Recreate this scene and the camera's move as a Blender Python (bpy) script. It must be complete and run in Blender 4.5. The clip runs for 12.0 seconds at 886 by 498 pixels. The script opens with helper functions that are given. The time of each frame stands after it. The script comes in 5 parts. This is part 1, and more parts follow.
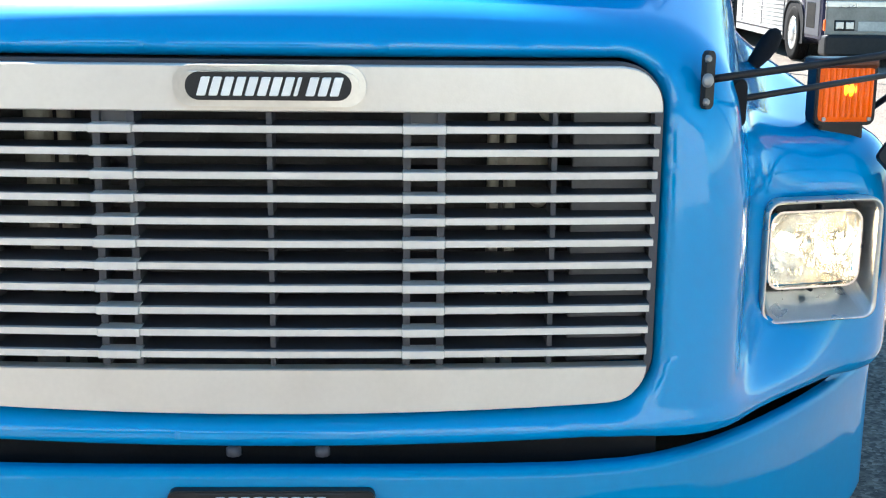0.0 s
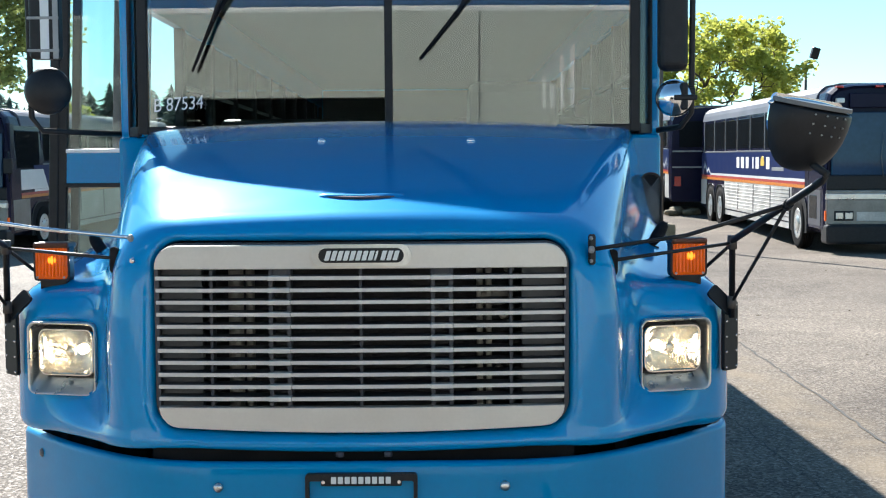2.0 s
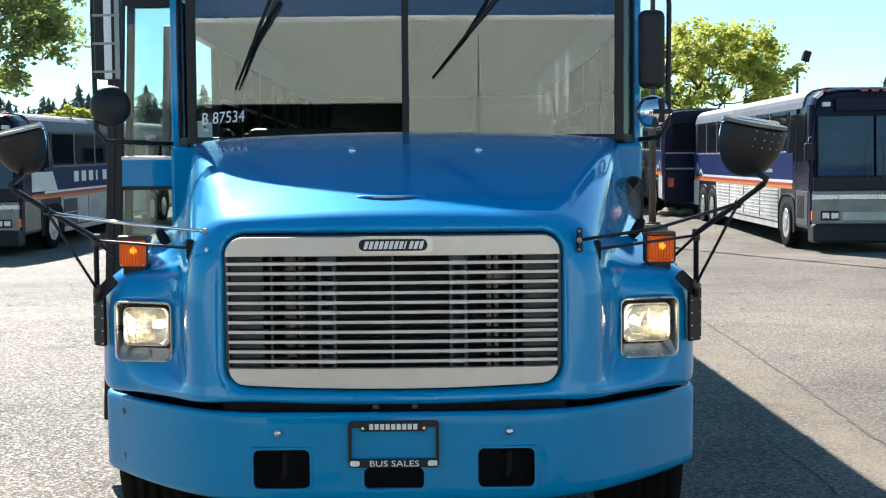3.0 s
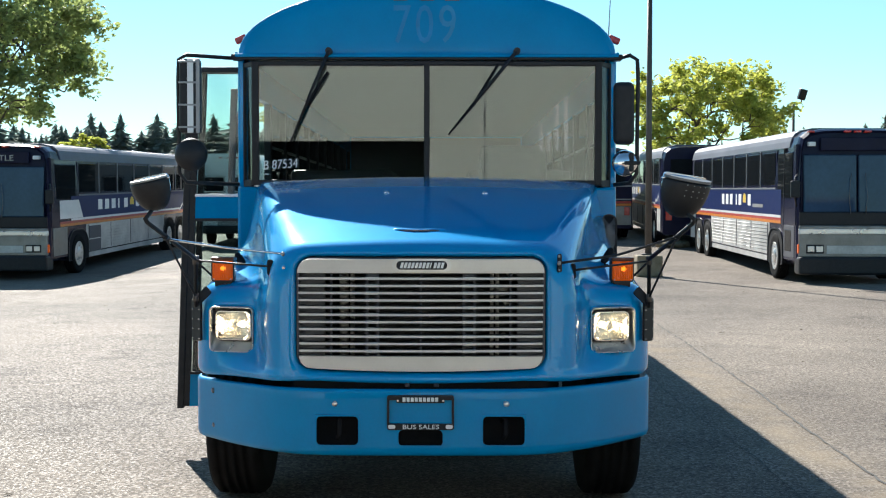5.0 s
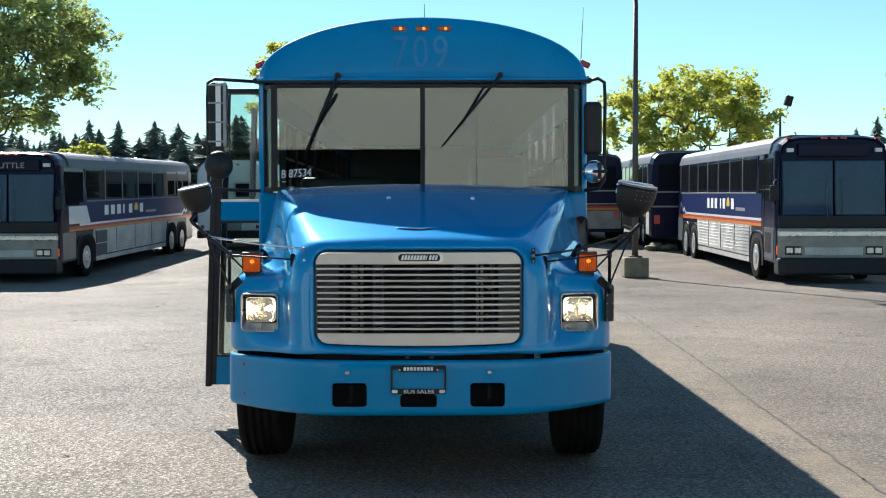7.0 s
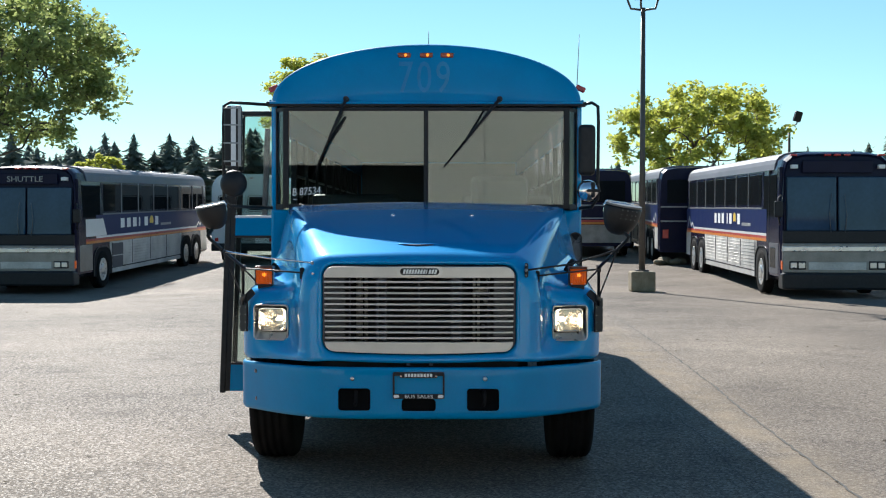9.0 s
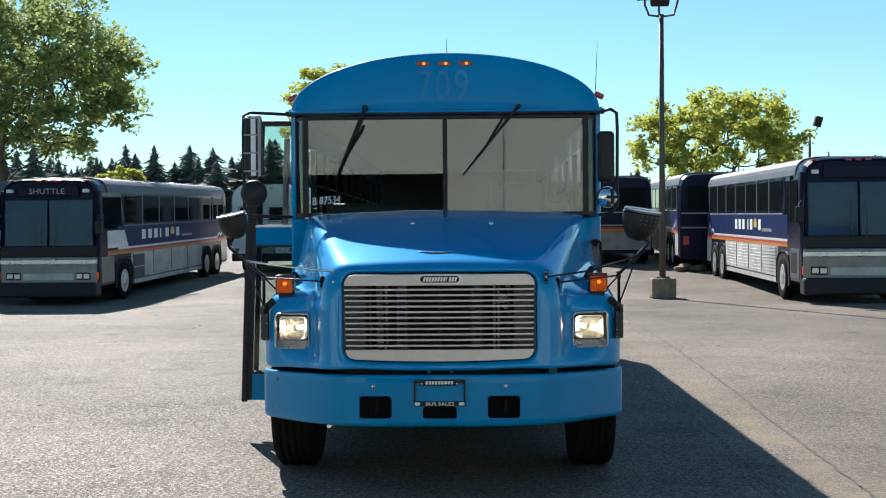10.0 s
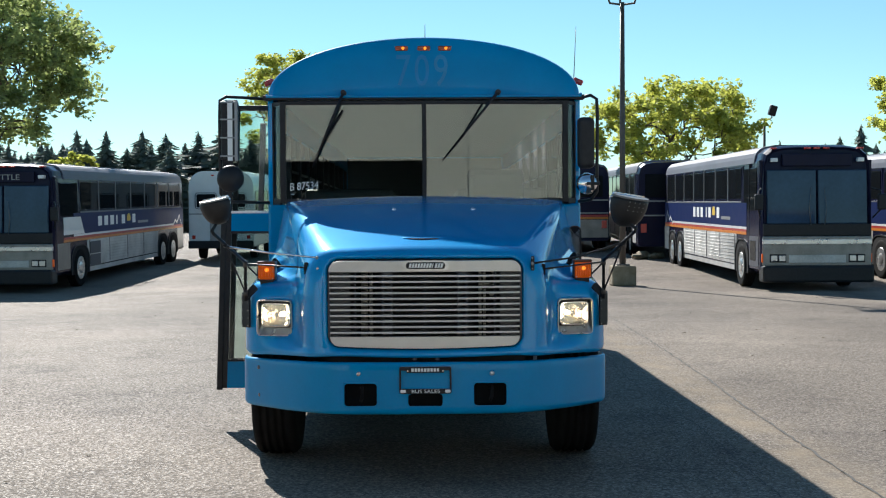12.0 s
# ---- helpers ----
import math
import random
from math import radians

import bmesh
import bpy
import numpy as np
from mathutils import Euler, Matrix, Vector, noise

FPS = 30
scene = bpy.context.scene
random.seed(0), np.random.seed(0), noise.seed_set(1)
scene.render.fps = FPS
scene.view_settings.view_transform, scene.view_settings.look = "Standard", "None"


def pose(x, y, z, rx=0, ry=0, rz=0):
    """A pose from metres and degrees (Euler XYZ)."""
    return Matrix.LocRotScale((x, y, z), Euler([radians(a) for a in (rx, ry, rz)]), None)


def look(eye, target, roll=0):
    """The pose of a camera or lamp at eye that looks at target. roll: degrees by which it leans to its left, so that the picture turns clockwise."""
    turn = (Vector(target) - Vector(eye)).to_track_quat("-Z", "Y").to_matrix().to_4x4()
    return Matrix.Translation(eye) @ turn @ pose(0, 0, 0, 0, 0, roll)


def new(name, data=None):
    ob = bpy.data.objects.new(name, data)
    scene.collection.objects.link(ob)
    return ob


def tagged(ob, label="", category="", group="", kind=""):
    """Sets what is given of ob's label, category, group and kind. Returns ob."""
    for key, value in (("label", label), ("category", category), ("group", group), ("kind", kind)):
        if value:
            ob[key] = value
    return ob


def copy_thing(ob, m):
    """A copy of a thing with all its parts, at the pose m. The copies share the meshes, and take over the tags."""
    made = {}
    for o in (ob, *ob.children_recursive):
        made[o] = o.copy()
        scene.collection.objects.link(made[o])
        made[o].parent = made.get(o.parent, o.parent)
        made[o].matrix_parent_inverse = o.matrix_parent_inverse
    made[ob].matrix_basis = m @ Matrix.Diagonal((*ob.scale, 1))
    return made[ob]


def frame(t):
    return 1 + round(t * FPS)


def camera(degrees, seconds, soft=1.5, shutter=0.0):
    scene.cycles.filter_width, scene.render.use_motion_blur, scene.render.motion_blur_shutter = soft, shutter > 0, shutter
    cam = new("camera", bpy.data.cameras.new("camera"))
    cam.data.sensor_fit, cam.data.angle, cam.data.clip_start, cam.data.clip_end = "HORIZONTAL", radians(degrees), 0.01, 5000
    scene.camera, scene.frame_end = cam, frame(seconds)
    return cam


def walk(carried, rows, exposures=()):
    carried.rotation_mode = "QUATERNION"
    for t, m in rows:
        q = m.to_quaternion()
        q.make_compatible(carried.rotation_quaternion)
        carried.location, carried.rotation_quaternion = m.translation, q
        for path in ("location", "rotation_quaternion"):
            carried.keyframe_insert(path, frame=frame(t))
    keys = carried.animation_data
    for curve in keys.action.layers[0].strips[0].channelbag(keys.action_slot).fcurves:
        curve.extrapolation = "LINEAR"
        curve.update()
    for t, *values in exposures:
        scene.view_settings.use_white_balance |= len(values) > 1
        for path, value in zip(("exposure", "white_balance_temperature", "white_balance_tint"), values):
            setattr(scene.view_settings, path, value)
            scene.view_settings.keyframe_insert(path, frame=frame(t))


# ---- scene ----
cam = camera(39.0, 12.0, 1.15)
PATH = [
    (0, (0.211, -1.865, 1.525), (0.265, 0.089, 1.101), 0.6),
    (0.5, (0.247, -2.298, 1.492), (0.322, -0.318, 1.215), 2.0),
    (1, (0.191, -2.694, 1.546), (0.22, -0.706, 1.33), 0.5),
    (1.5, (0.166, -3.128, 1.61), (0.164, -1.133, 1.462), -0.8),
    (2, (0.239, -3.566, 1.592), (0.238, -1.569, 1.475), -0.4),
    (2.5, (0.198, -4.011, 1.583), (0.198, -2.014, 1.48), -0.9),
    (3, (0.169, -4.412, 1.605), (0.174, -2.415, 1.49), -0.5),
    (3.5, (0.222, -4.812, 1.609), (0.212, -2.815, 1.487), 0.0),
    (3.7, (0.184, -4.956, 1.639), (0.177, -2.959, 1.528), -0.2),
    (5.3, (0.1, -6.226, 1.646), (0.099, -4.227, 1.596), 0.1),
    (5.5, (0.088, -6.383, 1.615), (0.083, -4.383, 1.576), -0.9),
    (6, (0.067, -6.709, 1.631), (0.072, -4.71, 1.566), -0.5),
    (6.5, (0.129, -6.984, 1.627), (0.141, -4.985, 1.564), 0.8),
    (7, (0.121, -7.221, 1.63), (0.127, -5.221, 1.571), -0.1),
    (8.8, (0.202, -7.746, 1.665), (0.208, -5.747, 1.617), -0.3),
    (9, (0.207, -7.748, 1.655), (0.192, -5.749, 1.617), 0.1),
    (9.5, (0.202, -7.749, 1.646), (0.16, -5.75, 1.619), 0.1),
    (10, (0.209, -7.763, 1.648), (0.162, -5.764, 1.624), -0.4),
    (10.5, (0.196, -7.769, 1.652), (0.151, -5.77, 1.635), -0.3),
    (11, (0.155, -7.756, 1.644), (0.119, -5.757, 1.633), 0.2),
    (11.5, (0.075, -7.713, 1.637), (0.083, -5.713, 1.618), -0.2),
    (12, (0.005, -7.694, 1.638), (0.033, -5.695, 1.594), -0.3),
]
EXPOSURES = [(0.0, 2.25, 6200, 9), (0.5, 2.0, 6200, 9), (1.0, 1.68, 6200, 9), (1.5, 1.40, 6200, 9), (3.0, 1.27, 6250, 8), (6.0, 0.98, 6300, 8),
             (9.0, 0.84, 6250, 9), (10.5, 0.77, 6250, 9), (12.0, 0.77, 6250, 9)]
walk(cam, [(t, look(eye, target, roll)) for t, eye, target, roll in PATH], EXPOSURES)

# ---- world and sun ----
SUN_TO = Vector((-0.445, 1.25, 1.0)).normalized()
world = bpy.data.worlds.new("world")
scene.world = world
world.use_nodes = True
wn = world.node_tree
sky = wn.nodes.new("ShaderNodeTexSky")
sky.sky_type = 'NISHITA'
sky.sun_disc = False
sky.sun_elevation = math.asin(SUN_TO.z)
sky.sun_rotation = math.atan2(SUN_TO.x, SUN_TO.y)
sky.air_density, sky.dust_density, sky.ozone_density = 1.0, 0.0, 2.2
sky.altitude = 300
tint = wn.nodes.new("ShaderNodeMix")
tint.data_type, tint.blend_type = 'RGBA', 'MULTIPLY'
tint.inputs[0].default_value = 1.0
tint.inputs[7].default_value = (0.82, 1.05, 1.0, 1)
wn.links.new(sky.outputs[0], tint.inputs[6])
wn.links.new(tint.outputs[2], wn.nodes["Background"].inputs[0])
wn.nodes["Background"].inputs[1].default_value = 0.072
sun_data = bpy.data.lights.new("sun", 'SUN')
sun_data.energy, sun_data.angle, sun_data.color = 5.5, radians(0.53), (1.0, 0.95, 0.88)
sun = new("sun", sun_data)
sun.matrix_world = look(SUN_TO * 50, (0, 0, 0))


# ---- materials ----
def mk(name, color, rough=0.5, metal=0.0, vary=0.15, scale=6.0, bump=0.0, bump_scale=60.0, coat=0.0, spec=0.5, second=None,
       emit=0.0, island=False, obj=False, coat_rough=0.03):
    """A procedural material: base colour varied at two scales, roughness varied too, and fine relief."""
    m = bpy.data.materials.new(name)
    m.use_nodes = True
    nt = m.node_tree
    n, ln = nt.nodes, nt.links
    b = n["Principled BSDF"]
    b.inputs["Roughness"].default_value = rough
    b.inputs["Metallic"].default_value = metal
    b.inputs["Specular IOR Level"].default_value = spec
    b.inputs["Coat Weight"].default_value = coat
    b.inputs["Coat Roughness"].default_value = coat_rough
    tc = n.new("ShaderNodeTexCoord")
    if vary > 0:
        big, fine = n.new("ShaderNodeTexNoise"), n.new("ShaderNodeTexNoise")
        big.inputs["Scale"].default_value, big.inputs["Detail"].default_value = scale, 4
        fine.inputs["Scale"].default_value, fine.inputs["Detail"].default_value = scale * 14, 3
        for q in (big, fine):
            ln.new(tc.outputs["Object"], q.inputs["Vector"])
        add = n.new("ShaderNodeMath")
        add.operation = 'MULTIPLY_ADD'
        add.inputs[1].default_value = 0.45
        ln.new(fine.outputs[0], add.inputs[0])
        ln.new(big.outputs[0], add.inputs[2])
        src = add.outputs[0]
        if island or obj:
            g = n.new("ShaderNodeNewGeometry" if island else "ShaderNodeObjectInfo")
            a2 = n.new("ShaderNodeMath")
            a2.operation = 'MULTIPLY_ADD'
            a2.inputs[1].default_value = 0.5
            ln.new(g.outputs["Random Per Island" if island else "Random"], a2.inputs[0])
            ln.new(src, a2.inputs[2])
            src = a2.outputs[0]
        ramp = n.new("ShaderNodeValToRGB")
        c2 = second or tuple(min(1, c * (1 + vary)) for c in color)
        c1 = color if second else tuple(c * (1 - vary) for c in color)
        ramp.color_ramp.elements[0].position, ramp.color_ramp.elements[1].position = 0.42, 0.98 if not (island or obj) else 1.3
        ramp.color_ramp.elements[1].position = min(1.0, ramp.color_ramp.elements[1].position)
        ramp.color_ramp.elements[0].color = (*c1, 1)
        ramp.color_ramp.elements[1].color = (*c2, 1)
        ln.new(src, ramp.inputs[0])
        ln.new(ramp.outputs[0], b.inputs["Base Color"])
        mr = n.new("ShaderNodeMapRange")
        mr.inputs["To Min"].default_value = max(0.02, rough * 0.8)
        mr.inputs["To Max"].default_value = min(1, rough * 1.25)
        ln.new(big.outputs[0], mr.inputs["Value"])
        ln.new(mr.outputs[0], b.inputs["Roughness"])
    else:
        b.inputs["Base Color"].default_value = (*color, 1)
    if bump:
        bn, bp = n.new("ShaderNodeTexNoise"), n.new("ShaderNodeBump")
        bn.inputs["Scale"].default_value, bn.inputs["Detail"].default_value = bump_scale, 4
        bp.inputs["Strength"].default_value, bp.inputs["Distance"].default_value = bump, 0.01
        ln.new(tc.outputs["Object"], bn.inputs["Vector"])
        ln.new(bn.outputs[0], bp.inputs["Height"])
        ln.new(bp.outputs[0], b.inputs["Normal"])
    if emit:
        b.inputs["Emission Color"].default_value = (*color, 1)
        b.inputs["Emission Strength"].default_value = emit
    return m


def mk_glass(name, tint, ior):
    m = bpy.data.materials.new(name)
    m.use_nodes = True
    n, ln = m.node_tree.nodes, m.node_tree.links
    n.remove(n["Principled BSDF"])
    fr, tr, gl, mx = (n.new(k) for k in ("ShaderNodeFresnel", "ShaderNodeBsdfTransparent", "ShaderNodeBsdfGlossy", "ShaderNodeMixShader"))
    fr.inputs[0].default_value = ior
    tr.inputs[0].default_value = (*tint, 1)
    gl.inputs["Roughness"].default_value = 0.0
    ln.new(fr.outputs[0], mx.inputs[0])
    ln.new(tr.outputs[0], mx.inputs[1])
    ln.new(gl.outputs[0], mx.inputs[2])
    ln.new(mx.outputs[0], n["Material Output"].inputs[0])
    return m


def mk_asphalt():
    m = bpy.data.materials.new("asphalt")
    m.use_nodes = True
    n, ln = m.node_tree.nodes, m.node_tree.links
    b = n["Principled BSDF"]
    tc = n.new("ShaderNodeTexCoord")

    def noise_tex(scale, detail):
        q = n.new("ShaderNodeTexNoise")
        q.inputs["Scale"].default_value, q.inputs["Detail"].default_value = scale, detail
        ln.new(tc.outputs["Object"], q.inputs["Vector"])
        return q

    def ramp(src, p0, p1, c0, c1):
        r = n.new("ShaderNodeValToRGB")
        r.color_ramp.elements[0].position, r.color_ramp.elements[1].position = p0, p1
        r.color_ramp.elements[0].color, r.color_ramp.elements[1].color = (*c0, 1), (*c1, 1)
        ln.new(src, r.inputs[0])
        return r

    def mix(kind, fac, a, c):
        q = n.new("ShaderNodeMix")
        q.data_type, q.blend_type = 'RGBA', kind
        if isinstance(fac, float):
            q.inputs[0].default_value = fac
        else:
            ln.new(fac, q.inputs[0])
        ln.new(a, q.inputs[6])
        ln.new(c, q.inputs[7])
        return q.outputs[2]
    stones = n.new("ShaderNodeTexVoronoi")
    stones.inputs["Scale"].default_value = 68
    ln.new(tc.outputs["Object"], stones.inputs["Vector"])
    base = ramp(noise_tex(0.35, 6).outputs[0], 0.3, 0.72, (0.162, 0.142, 0.124), (0.252, 0.221, 0.191))
    chips = ramp(stones.outputs["Color"], 0.15, 0.85, (0.35, 0.35, 0.36), (1.6, 1.57, 1.5))
    pits = ramp(noise_tex(26, 2).outputs[0], 0.36, 0.64, (0.74, 0.74, 0.75), (1.22, 1.21, 1.19))
    stain = ramp(noise_tex(1.3, 5).outputs[0], 0.30, 0.46, (0.62, 0.62, 0.64), (1, 1, 1))
    c = mix('MULTIPLY', 0.62, base.outputs[0], chips.outputs[0])
    c = mix('MULTIPLY', 0.7, c, pits.outputs[0])
    c = mix('MULTIPLY', 0.6, c, stain.outputs[0])
    smear = ramp(noise_tex(0.11, 7).outputs[0], 0.36, 0.66, (0.76, 0.755, 0.755), (1.18, 1.16, 1.12))
    c = mix('MULTIPLY', 1.0, c, smear.outputs[0])
    drip = ramp(noise_tex(3.6, 3).outputs[0], 0.66, 0.74, (1, 1, 1), (0.70, 0.69, 0.70))
    c = mix('MULTIPLY', 0.6, c, drip.outputs[0])
    # tan dirt gathered along the long joint
    sep = n.new("ShaderNodeSeparateXYZ")
    ln.new(tc.outputs["Object"], sep.inputs[0])
    away = n.new("ShaderNodeMath")
    away.operation = 'SUBTRACT'
    away.inputs[1].default_value = 2.62
    ln.new(sep.outputs[0], away.inputs[0])
    ab = n.new("ShaderNodeMath")
    ab.operation = 'ABSOLUTE'
    ln.new(away.outputs[0], ab.inputs[0])
    band = ramp(ab.outputs[0], 0.05, 0.42, (1, 1, 1), (0, 0, 0))
    patch = ramp(noise_tex(2.2, 5).outputs[0], 0.34, 0.66, (0, 0, 0), (0.8, 0.8, 0.8))
    both = mix('MULTIPLY', 1.0, band.outputs[0], patch.outputs[0])
    tan = n.new("ShaderNodeRGB")
    tan.outputs[0].default_value = (0.245, 0.200, 0.145, 1)
    c = mix('MIX', both, c, tan.outputs[0])
    ln.new(c, b.inputs["Base Color"])
    shine = ramp(stones.outputs["Color"], 0.55, 0.8, (0.85, 0.85, 0.85), (0.5, 0.5, 0.5))
    ln.new(shine.outputs[0], b.inputs["Roughness"])
    b.inputs["Specular IOR Level"].default_value = 0.06
    bp = n.new("ShaderNodeBump")
    bp.inputs["Strength"].default_value, bp.inputs["Distance"].default_value = 0.42, 0.007
    ln.new(stones.outputs["Distance"], bp.inputs["Height"])
    ln.new(bp.outputs[0], b.inputs["Normal"])
    return m


BLUE = mk("blue_paint", (0.002, 0.258, 0.585), 0.49, 0.16, 0.05, 3.0, coat=1.0, spec=0.004, coat_rough=0.08)
BLUE_DULL = mk("weathered_blue_paint", (0.002, 0.232, 0.49), 0.5, 0.0, 0.08, 4.0, coat=0.45, spec=0.05)
# paler blue with the gloss on the last ghost digit put into its colour
BLUE_GLOSS = mk("gloss_pale_blue_paint", (0.014, 0.232, 0.45), 0.5, 0.0, 0.2, 9.0, coat=0.3)
BLUE_GHOST = mk("ghost_blue_paint", (0.002, 0.205, 0.445), 0.5, 0.0, 0.2, 9.0, coat=0.3)
SILVER = mk("silver_paint", (0.62, 0.585, 0.545), 0.42, 0.5, 0.06, 8.0, bump=0.03, bump_scale=300)
BEZEL = mk("bright_bezel", (0.62, 0.60, 0.56), 0.28, 0.85, 0.08, 20.0, bump=0.05, bump_scale=30)
BRIGHT = mk("bright_aluminium", (0.62, 0.59, 0.555), 0.42, 0.2, 0.08, 8.0)
CHROME = mk("chrome", (0.82, 0.82, 0.83), 0.06, 1.0, 0.03, 12.0)
BLACK = mk("black_plastic", (0.017, 0.017, 0.019), 0.45, 0.0, 0.3, 20.0, bump=0.05, bump_scale=200, spec=0.28)
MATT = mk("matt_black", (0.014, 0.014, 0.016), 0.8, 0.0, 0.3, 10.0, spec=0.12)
SLATE = mk("dark_grey_plastic", (0.055, 0.054, 0.066), 0.55, 0.0, 0.2, 15.0, bump=0.05, bump_scale=250)
RUBBER = mk("tyre_rubber", (0.012, 0.0115, 0.0115), 0.85, 0.0, 0.35, 9.0, bump=0.2, bump_scale=90, spec=0.05)
RADIATOR = mk("radiator_core", (0.062, 0.058, 0.058), 0.8, 0.0, 0.3, 14.0, bump=0.3, bump_scale=120)
SHROUD = mk("dusty_dark_plastic", (0.11, 0.108, 0.118), 0.6, 0.0, 0.2, 12.0)
BEIGE_PART = mk("dusty_metal", (0.40, 0.37, 0.32), 0.6, 0.2, 0.3, 9.0, bump=0.1)
AMBER = mk("amber_lens", (0.58, 0.085, 0.001), 0.22, 0.0, 0.22, 18.0, bump=0.15, bump_scale=80, coat=0.2, spec=0.3, emit=0.14)
AMBER_DARK = mk("smoked_amber_cap", (0.10, 0.022, 0.004), 0.4, 0.0, 0.3, 18.0)
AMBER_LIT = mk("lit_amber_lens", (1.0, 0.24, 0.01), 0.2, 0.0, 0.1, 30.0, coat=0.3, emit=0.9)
GLOW = mk("lamp_filament", (1.0, 0.80, 0.52), 0.3, 0.0, 0.0, emit=11)
REFLECT = mk("lamp_reflector", (0.93, 0.88, 0.79), 0.16, 1.0, 0.25, 30.0, bump=0.9, bump_scale=32)
MARKER = mk("marker_lens", (0.40, 0.065, 0.01), 0.2, 0.0, 0.1, 30.0, coat=0.5)
RED_LENS = mk("red_lens", (0.5, 0.03, 0.02), 0.2, 0.0, 0.1, 20.0, coat=0.5)
LAMP_GLASS = mk_glass("lamp_glass", (0.96, 0.95, 0.90), 1.45)
WINDSCREEN = mk_glass("windscreen_glass", (0.80, 0.86, 0.83), 1.95)
CLEAR = mk_glass("clear_glass", (0.86, 0.91, 0.89), 1.5)
DARK_GLASS = mk("tinted_glass", (0.010, 0.012, 0.014), 0.03, 0.0, 0.25, 0.8, spec=0.02)
COACH_SCREEN = mk("coach_windscreen", (0.026, 0.050, 0.088), 0.04, 0.0, 0.3, 0.9, spec=0.3)
NAVY = mk("navy_paint", (0.018, 0.030, 0.100), 0.3, 0.0, 0.12, 3.0, spec=0.035)
NAVY_DARK = mk("dark_navy_paint", (0.012, 0.013, 0.034), 0.2, 0.0, 0.15, 3.0, spec=0.09)
ALU = mk("fluted_aluminium", (0.47, 0.455, 0.43), 0.5, 0.35, 0.38, 1.6, bump=0.25, bump_scale=9)
WHITE = mk("white_paint", (0.74, 0.74, 0.73), 0.35, 0.0, 0.06, 3.0, coat=0.4)
LETTER = mk("white_lettering", (0.80, 0.80, 0.78), 0.5, 0.0, 0.04, 20.0)
ORANGE = mk("orange_stripe", (0.62, 0.20, 0.02), 0.35, 0.0, 0.06, 4.0)
RED = mk("red_stripe", (0.42, 0.035, 0.03), 0.35, 0.0, 0.06, 4.0)
YELLOW = mk("yellow_decal", (0.72, 0.48, 0.05), 0.4, 0.0, 0.06, 9.0)
GREY_TRIM = mk("grey_trim", (0.30, 0.30, 0.30), 0.4, 0.3, 0.15, 6.0)
CHROME_DULL = mk("worn_chrome", (0.62, 0.61, 0.60), 0.28, 0.9, 0.15, 6.0)
TRIM_DARK = mk("window_trim", (0.14, 0.14, 0.145), 0.45, 0.2, 0.15, 6.0)
ROOF = mk("coach_roof_metal", (0.11, 0.115, 0.14), 0.5, 0.0, 0.25, 2.0, spec=0.18)
HUB = mk("painted_hub", (0.62, 0.62, 0.61), 0.3, 0.8, 0.2, 8.0)
DULL = mk("dull_silver_paint", (0.23, 0.218, 0.20), 0.38, 0.45, 0.3, 3.0)
ASPHALT = mk_asphalt()
LITTER = mk("dry_leaf", (0.10, 0.075, 0.04), 0.8, 0.0, 0.4, 3.0)
CRACK = mk("tar_joint", (0.062, 0.057, 0.051), 0.9, 0.0, 0.3, 8.0)
CONCRETE = mk("concrete", (0.15, 0.112, 0.058), 0.9, 0.0, 0.3, 5.0, bump=0.4, bump_scale=25, second=(0.29, 0.24, 0.165))
CREAM = mk("cream_wall_paint", (0.395, 0.405, 0.36), 0.75, 0.0, 0.05, 0.7, bump=0.1, bump_scale=20)
FASCIA = mk("blue_fascia_paint", (0.015, 0.075, 0.20), 0.5, 0.0, 0.1, 1.0)
POLE = mk("pole_steel", (0.10, 0.085, 0.075), 0.55, 0.4, 0.25, 4.0)
BARK = mk("bark", (0.11, 0.085, 0.065), 0.9, 0.0, 0.35, 6.0, bump=0.6, bump_scale=14)
SEAT = mk("seat_vinyl", (0.05, 0.055, 0.06), 0.5, 0.0, 0.2, 8.0)
LINING = mk("interior_lining", (0.20, 0.20, 0.19), 0.6, 0.0, 0.1, 2.0)


def mk_leaf(name, c1, c2):
    """Leaf with light coming through it."""
    m = mk(name, c1, 0.5, 0.0, 0.4, 0.5, second=c2, island=True, spec=0.3)
    n, ln = m.node_tree.nodes, m.node_tree.links
    b = n["Principled BSDF"]
    tl, mx = n.new("ShaderNodeBsdfTranslucent"), n.new("ShaderNodeMixShader")
    col = b.inputs["Base Color"].links[0].from_socket
    ln.new(col, tl.inputs[0])
    mx.inputs[0].default_value = 0.55
    ln.new(b.outputs[0], mx.inputs[1])
    ln.new(tl.outputs[0], mx.inputs[2])
    ln.new(mx.outputs[0], n["Material Output"].inputs[0])
    return m


LEAF_GREEN = mk_leaf("green_leaves", (0.070, 0.096, 0.045), (0.34, 0.40, 0.14))
FIR = mk_leaf("fir_needles", (0.12, 0.15, 0.14), (0.225, 0.265, 0.225))
LEAF_LIME = mk_leaf("lime_leaves", (0.13, 0.18, 0.025), (0.52, 0.53, 0.11))


# ---- mesh helpers ----
def link(name, bm, mat, smooth=False):
    me = bpy.data.meshes.new(name)
    if smooth:
        for f in bm.faces:
            f.smooth = True
    bm.to_mesh(me)
    bm.free()
    me.materials.append(mat)
    return new(name, me)


def part(name, bm, mat, parent, label="", smooth=False):
    ob = link(name, bm, mat, smooth)
    ob.parent = parent
    return tagged(ob, label)


